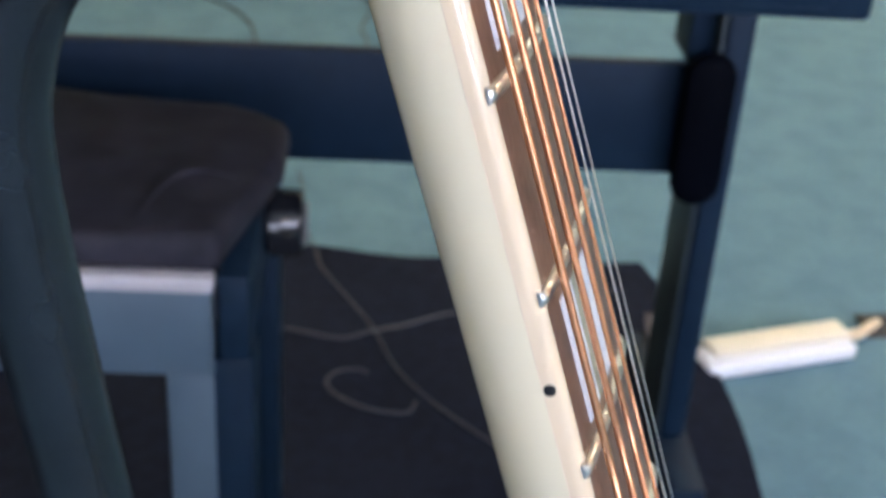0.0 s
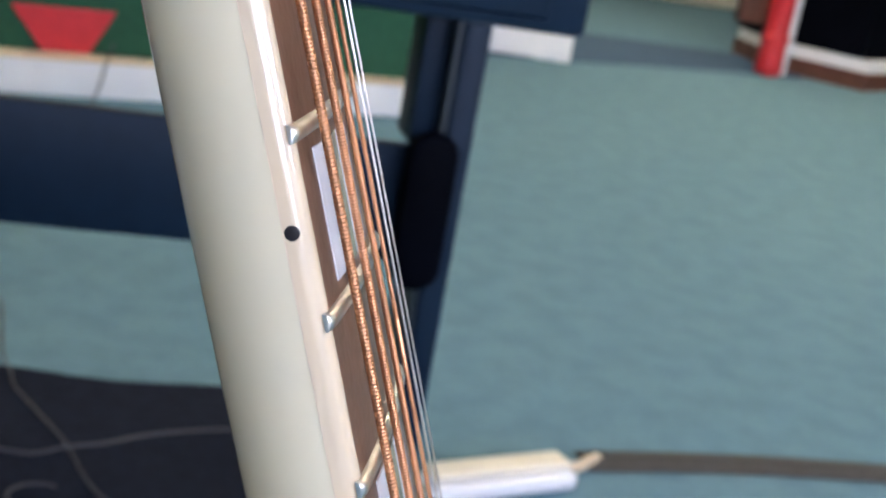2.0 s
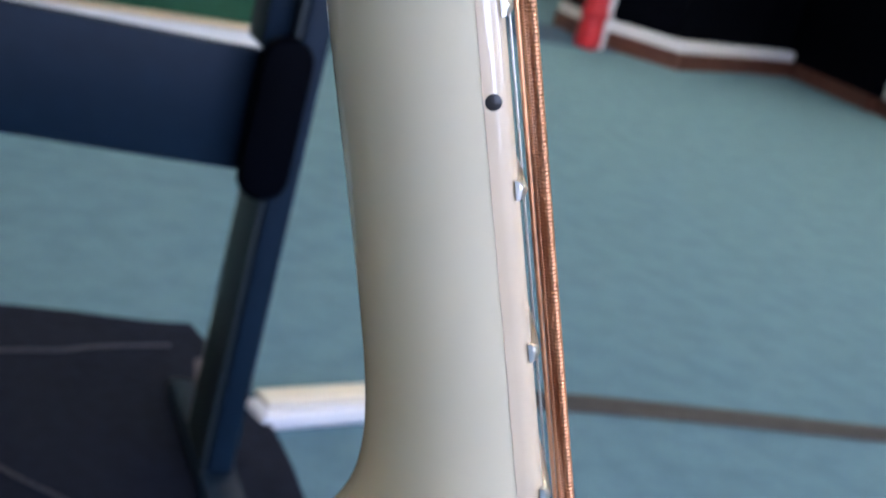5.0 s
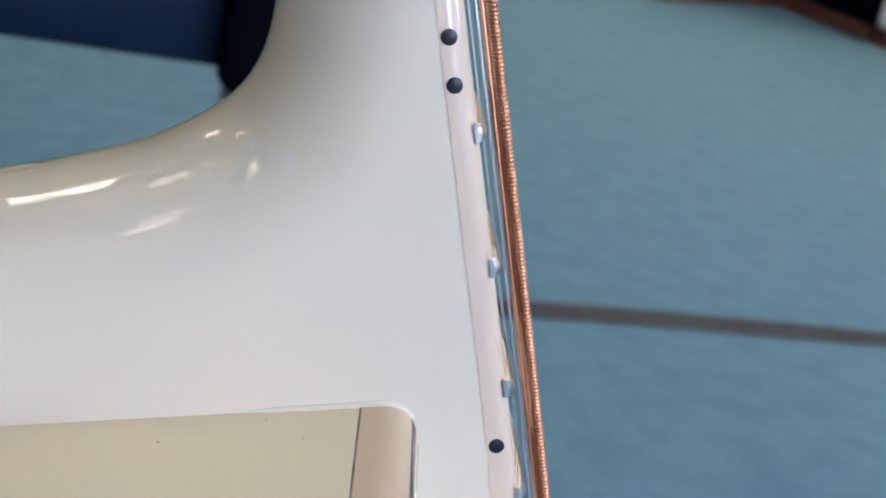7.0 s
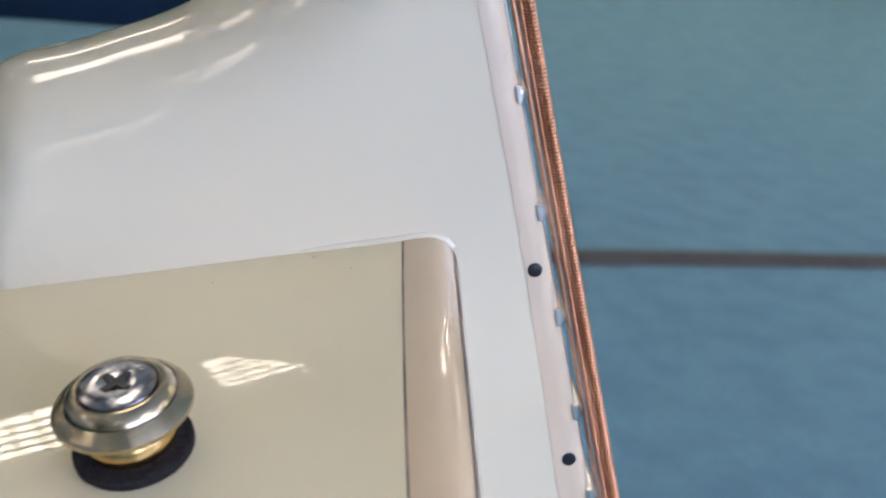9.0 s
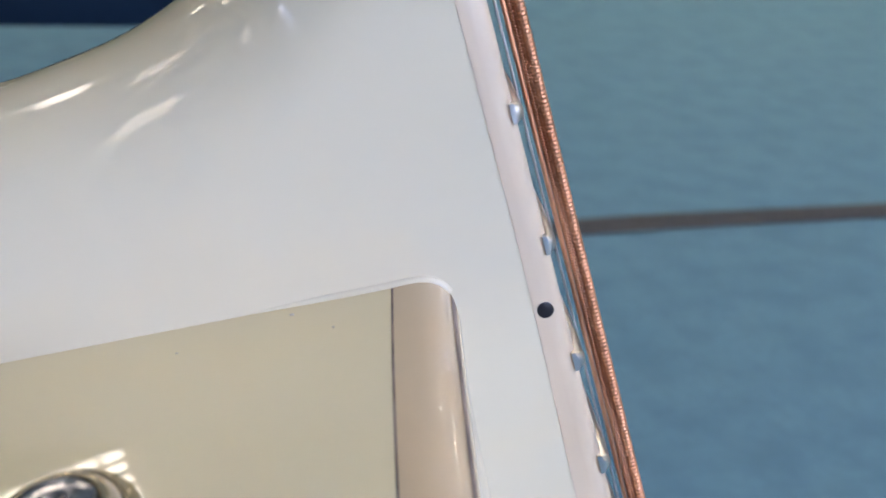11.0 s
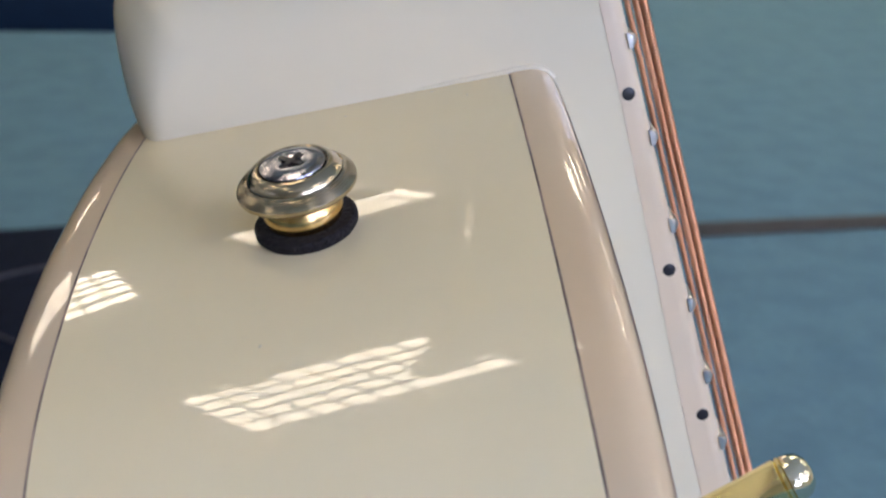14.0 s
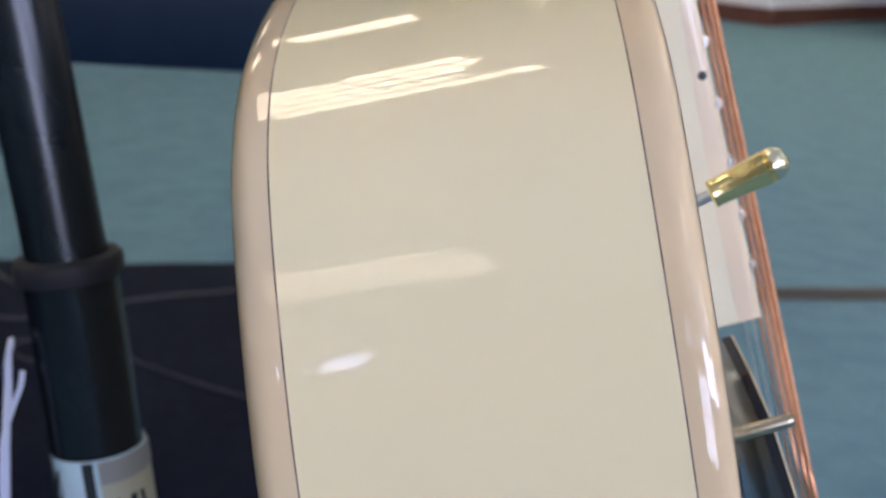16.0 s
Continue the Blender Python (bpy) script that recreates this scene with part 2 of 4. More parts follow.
def window_wall(name, label, base, left, right, spans, turn):
    """A wall whose inner face lies at y = base before it is turned about the middle of the place; each window has a white frame and glazing bars."""
    global window_count
    m = pose(0, 0, 0, 0, 0, turn)
    bm = bmesh.new()
    pieces, start = [], left
    for a, b, z0, z1, _ in spans:
        pieces += [(start, a, 0.0, ZC), (a, b, 0.0, z0), (a, b, z1, ZC)]
        start = b
    pieces.append((start, right, 0.0, ZC))
    for a, b, c, d in pieces:
        for v in bmesh.ops.create_cube(bm, size=1.0)["verts"]:
            v.co = Vector(((a + b) / 2 + v.co.x * (b - a), base - 0.1 + v.co.y * 0.2, (c + d) / 2 + v.co.z * (d - c)))
    bm.transform(m)
    slab(name, label, bm, WALLPAINT)
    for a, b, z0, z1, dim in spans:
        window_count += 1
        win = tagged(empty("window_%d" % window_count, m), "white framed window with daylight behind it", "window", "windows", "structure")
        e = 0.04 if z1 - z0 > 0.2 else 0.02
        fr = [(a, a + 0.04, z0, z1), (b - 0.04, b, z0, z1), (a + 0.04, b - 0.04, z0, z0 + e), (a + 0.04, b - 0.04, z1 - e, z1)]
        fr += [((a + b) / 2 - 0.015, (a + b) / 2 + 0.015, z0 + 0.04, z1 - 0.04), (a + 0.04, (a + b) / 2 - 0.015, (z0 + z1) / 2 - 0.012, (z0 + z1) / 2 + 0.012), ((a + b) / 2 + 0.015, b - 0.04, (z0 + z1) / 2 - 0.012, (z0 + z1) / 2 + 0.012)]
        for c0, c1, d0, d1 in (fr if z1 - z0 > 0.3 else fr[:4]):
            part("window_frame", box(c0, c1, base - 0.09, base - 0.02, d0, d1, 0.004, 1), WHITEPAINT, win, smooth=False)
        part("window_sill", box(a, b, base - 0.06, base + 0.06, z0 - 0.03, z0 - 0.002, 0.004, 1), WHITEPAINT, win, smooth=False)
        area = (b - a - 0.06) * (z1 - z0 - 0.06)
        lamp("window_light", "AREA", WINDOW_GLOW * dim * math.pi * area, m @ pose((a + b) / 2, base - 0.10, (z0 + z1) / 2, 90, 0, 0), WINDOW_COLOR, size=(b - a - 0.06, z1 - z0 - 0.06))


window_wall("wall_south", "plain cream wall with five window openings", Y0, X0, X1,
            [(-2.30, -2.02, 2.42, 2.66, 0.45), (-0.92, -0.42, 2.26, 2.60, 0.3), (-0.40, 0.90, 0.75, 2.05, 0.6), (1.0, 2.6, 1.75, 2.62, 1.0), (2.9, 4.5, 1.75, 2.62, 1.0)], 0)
# the west wall is out of view, set close to bounce light from the left
window_wall("wall_west", "unseen cream side wall set close to bounce light, with a long high window", X0, -Y1 - 0.2, -Y0 + 0.2,
            [(-0.1, 1.9, 2.02, 2.16, 0.4)], -90)


def ceiling_light(x, y, glow_mat, w=0.56, l=0.62, cells=8, blade=0.006):
    """A recessed square light: a bright diffuser behind a louvre of thin white blades."""
    ob = tagged(empty("ceiling_light", pose(x, y, ZC)), "recessed square light panel with a white cell louvre", "ceiling light", "ceiling lights")
    part("diffuser", box(-w / 2, w / 2, -l / 2, l / 2, -0.008, -0.004), glow_mat, ob, "bright diffuser", smooth=False)
    bars = [(-w / 2 - 0.02, -w / 2, -l / 2 - 0.02, l / 2 + 0.02, 0.03), (w / 2, w / 2 + 0.02, -l / 2 - 0.02, l / 2 + 0.02, 0.03), (-w / 2, w / 2, -l / 2 - 0.02, -l / 2, 0.03), (-w / 2, w / 2, l / 2, l / 2 + 0.02, 0.03)]
    bars += [(-w / 2, w / 2, -l / 2 + i * l / 5 - 0.017, -l / 2 + i * l / 5 + 0.017, 0.012) for i in range(1, 5)]
    bars += [(-w / 2 + i * w / cells - blade, -w / 2 + i * w / cells + blade, -l / 2, l / 2, 0.010) for i in range(1, cells)]
    bm = bmesh.new()
    for a, b, c, d, h in bars:
        for v in bmesh.ops.create_cube(bm, size=1.0)["verts"]:
            v.co = Vector(((a + b) / 2 + v.co.x * (b - a), (c + d) / 2 + v.co.y * (d - c), -0.0085 - h / 2 + v.co.z * h))
    part("louvre", bm, WHITEPAINT, ob, smooth=False)
    return ob


def strip_light(x, y, w=0.72, pitch=0.11):
    """Four slim bright strips set in a white tray."""
    ob = tagged(empty("strip_light", pose(x, y, ZC)), "white ceiling tray with four slim bright strips", "ceiling light", "strip lights")
    part("tray", box(-w / 2 - 0.03, w / 2 + 0.03, -2 * pitch - 0.03, 2 * pitch + 0.03, -0.010, -0.002, 0.002, 1), WHITEPAINT, ob, smooth=False)
    for i in range(4):
        c = (i - 1.5) * pitch
        part("strip", box(-w / 2, w / 2, c - 0.007, c + 0.007, -0.0118, -0.0105), BRIGHTPANEL, ob, "bright strip light", smooth=False)
    return ob


square_light = ceiling_light(-0.48, 0.80, PANEL)
# stronger panel with no known source, added to brighten the far carpet
far_fill_light = ceiling_light(2.9, 3.10, BRIGHTPANEL)
# most of these panels are unseen extras that fill in the room's light
for lx, ly in ((1.75, 2.40), (1.0, -2.3), (2.9, -1.2), (2.9, -2.8), (4.7, -2.8), (6.6, 1.12), (-4.2, 0.80), (-4.2, 4.6), (-2.75, 6.2), (2.9, 1.12), (4.7, 1.12), (4.7, 3.10), (-0.75, 6.2), (1.5, 6.2), (3.6, 7.6), (4.7, -1.2), (6.6, 3.10), (6.6, -1.2), (1.7, 4.7), (3.4, 4.9), (5.2, 4.9), (2.9, 6.4)):
    copy_thing(far_fill_light if lx > 1.4 and ly > 2 else square_light, pose(lx, ly, ZC))
ceiling_light(-0.98, 2.92, PANEL, 0.80, 0.64, 10)
ceiling_light(0.13, 3.04, PANEL, 0.60, 0.38)
ceiling_light(-1.92, -1.0, PANEL, 0.30, 0.34)
barred_light = ceiling_light(-2.06, 2.20, PANEL, 0.42, 0.44, 4, 0.024)
copy_thing(barred_light, pose(-2.25, 0.22, ZC))
strip_light(-1.60, -2.42)

# ---- floor coverings ----
def rug():
    bm = bmesh.new()
    n = 40
    edge_pts = []
    for i in range(n):
        u = i / (n - 1)
        edge_pts.append((-1.9 + u * 2.30, 1.515 + 0.012 * math.sin(u * 19) + 0.008 * math.sin(u * 43)))
    for i in range(n):
        u = i / (n - 1)
        edge_pts.append((0.40 + 0.06 * math.sin(min(u * 5, 1.57)) + 0.012 * math.sin(u * 9) - 0.02 * u, 1.515 - u * 1.57))
    edge_pts += [(-1.9, -0.06)]
    vs = [bm.verts.new((x, y, 0.004)) for x, y in edge_pts]
    f = bm.faces.new(vs)
    r = bmesh.ops.extrude_face_region(bm, geom=[f])
    for v in r["geom"]:
        if isinstance(v, bmesh.types.BMVert):
            v.co.z = 0.012
    return tagged(part("floor_cloth", bm, RUG, smooth=False), "charcoal black cloth spread on the teal carpet", "cloth")


rug()
# a thin sheet of darker blue laid over part of the far floor
slab("carpet_border", "darker blue strip on the floor across the room", rings_mesh([[(1.2, 5.05, z), (3.35, 5.88, z), (3.7, 6.55, z), (1.6, 6.35, z)] for z in (0.001, 0.006)]), DARKBLUE)


def cable(name, label, pts, r, mat, flat=1.0, category="cable"):
    return tagged(part(name, tube(spline(pts, 8), r, 8, flat), mat), label, category)


cable("floor_cable", "thin grey cord lying across the dark cloth", [(-0.135, 1.80, 0.004), (-0.126, 1.75, 0.004), (-0.108, 1.592, 0.005), (-0.088, 1.50, 0.015), (-0.079, 1.457, 0.015), (-0.039, 1.376, 0.015), (-0.003, 1.301, 0.015), (0.026, 1.212, 0.015), (0.057, 1.155, 0.015), (0.096, 1.104, 0.015), (0.15, 1.045, 0.015), (0.215, 0.98, 0.015), (0.25, 0.88, 0.015)], 0.0018, CORD)
cable("floor_cable", "thin grey cord lying across the dark cloth", [(-0.5, 1.36, 0.015), (-0.2, 1.31, 0.015), (-0.115, 1.288, 0.015), (-0.045, 1.269, 0.015), (0.0, 1.284, 0.019), (0.042, 1.306, 0.015), (0.094, 1.336, 0.015), (0.162, 1.359, 0.015), (0.214, 1.37, 0.015), (0.261, 1.392, 0.015), (0.36, 1.42, 0.015)], 0.0023, CORD)
cable("floor_cable", "thin grey cable on the cloth beside the piano leg", [(0.372, 1.30, 0.05), (0.372, 1.26, 0.03), (0.372, 1.16, 0.018), (0.37, 1.0, 0.017)], 0.005, TAUPE)
cable("floor_cable", "loop of thin grey cord on the dark cloth", [(-0.006, 1.188, 0.015), (-0.016, 1.195, 0.015), (-0.042, 1.192, 0.015), (-0.058, 1.17, 0.015), (-0.048, 1.144, 0.015), (-0.017, 1.118, 0.015), (0.018, 1.105, 0.015), (0.046, 1.107, 0.015), (0.055, 1.13, 0.015)], 0.0018, CORD)
cable("floor_cable", "thin dark wire lying on the teal carpet", [(-0.443, 3.212, 0.15), (-0.416, 3.219, 0.078), (-0.400, 3.215, 0.012), (-0.392, 3.17, 0.003), (-0.369, 3.077, 0.003), (-0.44, 2.90, 0.003), (-0.46, 2.78, 0.003), (-0.387, 2.694, 0.003), (-0.328, 2.622, 0.003), (-0.287, 2.531, 0.003), (-0.27, 2.443, 0.003), (-0.251, 2.37, 0.003)], 0.003, DARKWIRE)
cable("floor_cable", "thin dark wire lying on the teal carpet", [(-0.027, 3.329, 0.16), (-0.037, 3.327, 0.123), (-0.051, 3.323, 0.049), (-0.064, 3.315, 0.008), (-0.068, 3.27, 0.003), (-0.073, 3.08, 0.003), (-0.05, 2.85, 0.003), (-0.03, 2.68, 0.003), (-0.047, 2.545, 0.003), (-0.032, 2.456, 0.003), (-0.048, 2.385, 0.003), (-0.06, 2.30, 0.003)], 0.003, DARKWIRE)
cable("floor_cable", "thin dark wire hanging down the white bench board", [(-0.567, 3.176, 0.16), (-0.552, 3.181, 0.114), (-0.517, 3.190, 0.028), (-0.505, 3.18, 0.006), (-0.437, 3.047, 0.003), (-0.40, 2.93, 0.003)], 0.003, DARKWIRE)


def cable_cover():
    ob = tagged(empty("cable_cover"), "flat brown cable strip across the teal carpet", "cable cover")
    line = spline([(0.70, 1.362, 0.003), (1.0, 1.382, 0.003), (1.5, 1.372, 0.003), (2.4, 1.34, 0.003), (4.2, 1.30, 0.003)], 10)
    part("base_strip", tube(line, 0.032, 8, 0.12), BROWN, ob)
    part("ridge", tube([p + Vector((0, 0, 0.002)) for p in line], 0.017, 8, 0.34), BROWN, ob, "raised brown middle")


cable_cover()



def power_strip():
    ob = tagged(empty("power_strip", pose(0.550, 1.275, 0, 0, 0, 17)), "white plastic block with a short cream lead on the carpet", "power strip")
    part("body", box(-0.118, 0.112, -0.030, 0.024, 0.0, 0.023, 0.007, 3), WHITEPAINT, ob)
    part("top_plate", box(-0.103, 0.108, -0.014, 0.026, 0.0232, 0.033, 0.003), CREAMTOP, ob)
    part("lead", tube(spline([(0.118, 0.006, 0.016), (0.14, 0.01, 0.012), (0.165, 0.025, 0.009), (0.19, 0.035, 0.008)], 6), 0.008, 8), PALEWOOD, ob, "cream lead")
    return ob


power_strip()


# ---- digital piano ----
def piano():
    ob = tagged(empty("digital_piano", pose(0, 1.05, 0)), "dark navy digital piano on a panel stand over the carpet", "piano")
    xl, xr = -1.02, 0.374
    part("keybed", box(xl - 0.03, xr - 0.03, -0.36, 0.12, 0.67, 0.78, 0.006), NAVY, ob)
    part("key_slip", box(xl, xr - 0.06, -0.365, -0.34, 0.68, 0.74, 0.004), NAVY, ob)
    for a, b in ((xr - 0.028, xr), (xl, xl + 0.028)):
        part("leg", box(a, b, 0.0, 0.11, 0.03, 0.67, 0.004), NAVY, ob)
        part("foot", box(a - 0.008, b + 0.008, -0.10, 0.24, 0.0, 0.03, 0.006), NAVY, ob)
        part("inner_panel", box(a - 0.006 if a > 0 else b, a if a > 0 else b + 0.006, 0.006, 0.104, 0.03, 0.67, 0.001), SLATE, ob)
    part("cross_panel", box(xl + 0.034, xr - 0.034, 0.028, 0.046, 0.364, 0.490, 0.003), NAVY, ob)
    pts = []
    for k in range(32):
        a = 2 * math.pi * k / 32
        pts.append((xr - 0.040 + 0.026 * math.cos(a), 0.431 + 0.060 * (1 if math.sin(a) > 0 else -1) + 0.024 * math.sin(a)))
    rows = [[(cx + (x - cx) * s, y, 0.431 + (z - 0.431) * s) for x, z in pts] for cx in (xr - 0.040,) for s, y in ((1.0, -0.0005), (1.0, -0.010), (0.97, -0.014), (0.90, -0.0165))]
    part("corner_bracket", rings_mesh(rows), BLACK, ob, "black rounded corner bracket")
    part("upper_panel", box(xr - 0.060, xr - 0.034, 0.03, 0.10, 0.492, 0.67, 0.003), NAVY, ob)
    return ob


piano()


# ---- piano bench ----
def bench():
    ob = tagged(empty("piano_bench", pose(-0.122, 0.672, 0)), "black padded piano bench with adjusting knob", "bench")
    w = 0.56
    bm = box(-w, 0.0, 0.0, 0.30, 0.454, 0.487, 0.012, 4)
    bmesh.ops.subdivide_edges(bm, edges=[e for e in bm.edges if e.calc_length() > 0.1], cuts=24, use_grid_fill=True)
    for v in bm.verts:
        n = noise.noise(v.co * 9.0) + 0.6 * noise.noise(v.co * 24.0)
        v.co += Vector((0.2, -0.35, 1.0)) * (0.0045 * n * (1 if v.co.z > 0.462 else 0))
        x, y = v.co.x, v.co.y
        v.co.y = y * (1 - 0.13 * smoothstep(-0.26, -0.02, x) - 0.11 * smoothstep(-0.05, 0.0, x))
        v.co.x = x + 0.19 * min(y, 0.2) * smoothstep(-0.25, 0.0, x)
    part("seat", bm, LEATHER, ob, "creased black leatherette seat")
    fold = [(-0.064, 0.021), (-0.059, 0.065), (-0.048, 0.100), (-0.025, 0.115), (0.004, 0.102)]
    part("fold", tube(spline([(x, y, 0.4885) for x, y in fold], 6), [0.001 + 0.004 * math.sin(math.pi * i / 24) for i in range(25)], 8, 0.6), LEATHER, ob, "creased fold in the seat cover")
    part("front_trim", box(-w, -0.004, -0.006, 0.012, 0.440, 0.4535, 0.003), BENCHTRIM, ob, "pale front edge")
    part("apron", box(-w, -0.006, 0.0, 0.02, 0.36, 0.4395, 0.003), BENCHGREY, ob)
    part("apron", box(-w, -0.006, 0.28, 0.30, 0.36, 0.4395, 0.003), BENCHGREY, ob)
    for x in (0.002, -w - 0.05):
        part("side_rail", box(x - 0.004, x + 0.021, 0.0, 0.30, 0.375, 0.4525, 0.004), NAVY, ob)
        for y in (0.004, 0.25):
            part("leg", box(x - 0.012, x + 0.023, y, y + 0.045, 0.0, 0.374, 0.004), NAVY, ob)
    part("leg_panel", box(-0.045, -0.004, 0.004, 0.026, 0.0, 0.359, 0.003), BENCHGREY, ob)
    prof = [(0, -0.02), (0.008, -0.02), (0.008, -0.002), (0.026, -0.001), (0.030, 0.003), (0.030, 0.026), (0.027, 0.031), (0, 0.033)]
    k = part("knob", lathe(prof, 28), KNOBBLACK, ob, "round black adjusting knob", m=pose(0.024, 0.147, 0.424, 0, 90, 0))
    part("knob_cap", lathe([(0, 0), (0.020, 0), (0.019, 0.002), (0, 0.003)], 24), GREYTRIM, k, "grey cap", m=pose(0, 0, 0.033))
    return ob


bench()


# ---- far side of the room ----
def low_platform():
    ob = tagged(empty("low_bench", pose(0.10, 3.42, 0, 0, 0, 16)), "long white low bench with a green backing panel", "bench")
    part("front_board", box(-2.4, 0.86, -0.02, 0.02, 0.0, 0.095, 0.004), WHITEPAINT, ob)
    part("top_edge", box(-2.4, 0.86, -0.025, 0.05, 0.096, 0.106, 0.003), PALEWOOD, ob)
    part("backing", box(-2.4, 0.86, 0.06, 0.09, 0.0, 1.1), GREEN, ob, "dark green panel", smooth=False)
    bm = bmesh.new()
    vs = [bm.verts.new(p) for p in ((-0.42, 0, 0.225), (-0.14, 0, 0.225), (-0.205, 0, 0.107), (-0.33, 0, 0.107))]
    f = bm.faces.new(vs)
    r = bmesh.ops.extrude_face_region(bm, geom=[f])
    for v in r["geom"]:
        if isinstance(v, bmesh.types.BMVert):
            v.co.y += 0.006
    part("red_flag", bm, RED, ob, "red tapering cloth shape", smooth=False, m=pose(0.02, 0.05, 0))
    return ob


low_platform()


def white_frame():
    ob = tagged(empty("white_cabinet", pose(1.57, 5.25, 0)), "white cabinet end with a dark navy front panel", "cabinet")
    part("plinth", box(-0.9, 0.32, 0.0, 0.3, 0.0, 0.13, 0.004), WHITEPAINT, ob)
    part("side", box(0.18, 0.32, 0.0, 0.3, 0.131, 1.3, 0.004), WHITEPAINT, ob)
    part("panel", box(-0.9, 0.178, 0.02, 0.28, 0.132, 1.3, 0.004), NAVY, ob)
    return ob


white_frame()


def red_post():
    ob = tagged(empty("red_post", pose(3.13, 5.82, 0)), "glossy red post with a white rail beside it on the carpet", "post")
    part("post", lathe([(0, 0), (0.055, 0), (0.068, 0.02), (0.072, 0.05), (0.066, 0.10), (0.062, 0.2), (0.062, 0.5), (0.074, 0.56), (0.06, 0.62), (0.058, 1.1), (0, 1.1)], 24), RED, ob)
    part("collar", lathe([(0.064, 0.16), (0.074, 0.175), (0.074, 0.20), (0.064, 0.215)], 24), RED, ob)
    part("rail", box(0.075, 0.115, 0.02, 0.06, 0.0, 1.1, 0.004), WHITEPAINT, ob, "white upright rail")
    part("bracket", box(-0.20, -0.05, 0.03, 0.10, 0.24, 1.0, 0.01), REDWOOD, ob, "dark red-brown bracket")
    return ob


red_post()


def counter():
    """Dark display stand with a bent front, white ledge and red-brown plinth."""
    ob = tagged(empty("display_stand", pose(0, 0, 0)), "black display stand with white ledge and red-brown plinth", "display stand")
    line = [(3.27, 6.06), (3.62, 5.70), (4.60, 6.37), (5.02, 6.62), (4.90, 5.45), (4.88, 5.20), (7.60, 5.10)]

    def wall_along(points, offset, z0, z1, thick):
        bm = bmesh.new()
        rows = []
        for x, y in points:
            y += offset
            rows.append([bm.verts.new((x, y, z0)), bm.verts.new((x, y, z1)), bm.verts.new((x, y + thick, z1)), bm.verts.new((x, y + thick, z0))])
        for a, b in zip(rows, rows[1:]):
            for i in range(4):
                bm.faces.new((a[i], a[(i + 1) % 4], b[(i + 1) % 4], b[i]))
        bm.faces.new(rows[0])
        bm.faces.new(list(reversed(rows[-1])))
        return bm
    part("plinth", wall_along(line, 0.0, 0.0, 0.090, 0.5), REDWOOD, ob, "red-brown wooden plinth", smooth=False)
    part("ledge", wall_along(line[:4], 0.012, 0.091, 0.150, 0.46), WHITEPAINT, ob, "white ledge", smooth=False)
    part("front", wall_along(line[:4], 0.08, 0.151, 1.6, 0.4), BLACK, ob, smooth=False)
    part("side_front", wall_along(line[3:], 0.05, 0.091, 1.6, 0.4), BLACK, ob, smooth=False)
    part("end_panel", box(4.90, 5.06, 5.46, 5.62, 0.092, 0.34, 0.006), WHITEPAINT, ob, "white end block")
    return ob


counter()

# ---- guitar ----
GUITAR = Matrix(((0.90685, 0.28752, -0.30815, 0.0), (-0.25774, 0.95684, 0.13426, 0.0), (0.33345, -0.04233, 0.94182, 0.91606), (0, 0, 0, 1)))
guitar = tagged(empty("electric_guitar", GUITAR), "white hollow-body electric guitar with aged binding on a stand", "guitar")
SCALE = 0.635


def fret_at(n):
    return SCALE * (1 - 2 ** (-n / 12))


def edge_y(d):
    return -0.0068 * d / 0.44


def board_w(d):
    return 0.043 + 0.0136 * d / 0.44


MID = 0.0215
FB_END = 0.4475


# neck: distance below the nut, and how far its back lies behind the board's face: slim, then sweeping out into a deep heel
NECK = [(-0.02, 0.0206), (0.10, 0.0210), (0.20, 0.0219), (0.260, 0.0221), (0.280, 0.0223), (0.290, 0.0228), (0.2965, 0.0236), (0.3022, 0.0250), (0.3078, 0.0276), (0.3127, 0.0322), (0.3160, 0.0390), (0.3182, 0.0467),
        (0.3192, 0.0550), (0.3199, 0.0630), (0.3197, 0.0688), (0.3203, 0.0723), (0.3219, 0.0753), (0.3264, 0.0780), (0.3327, 0.0793), (0.3415, 0.0798), (0.3475, 0.0791), (0.3525, 0.0780)]


FILLET = 0.0195


def board_low(d):
    return -0.0036 - 0.0021 * smoothstep(0.345, 0.435, d)


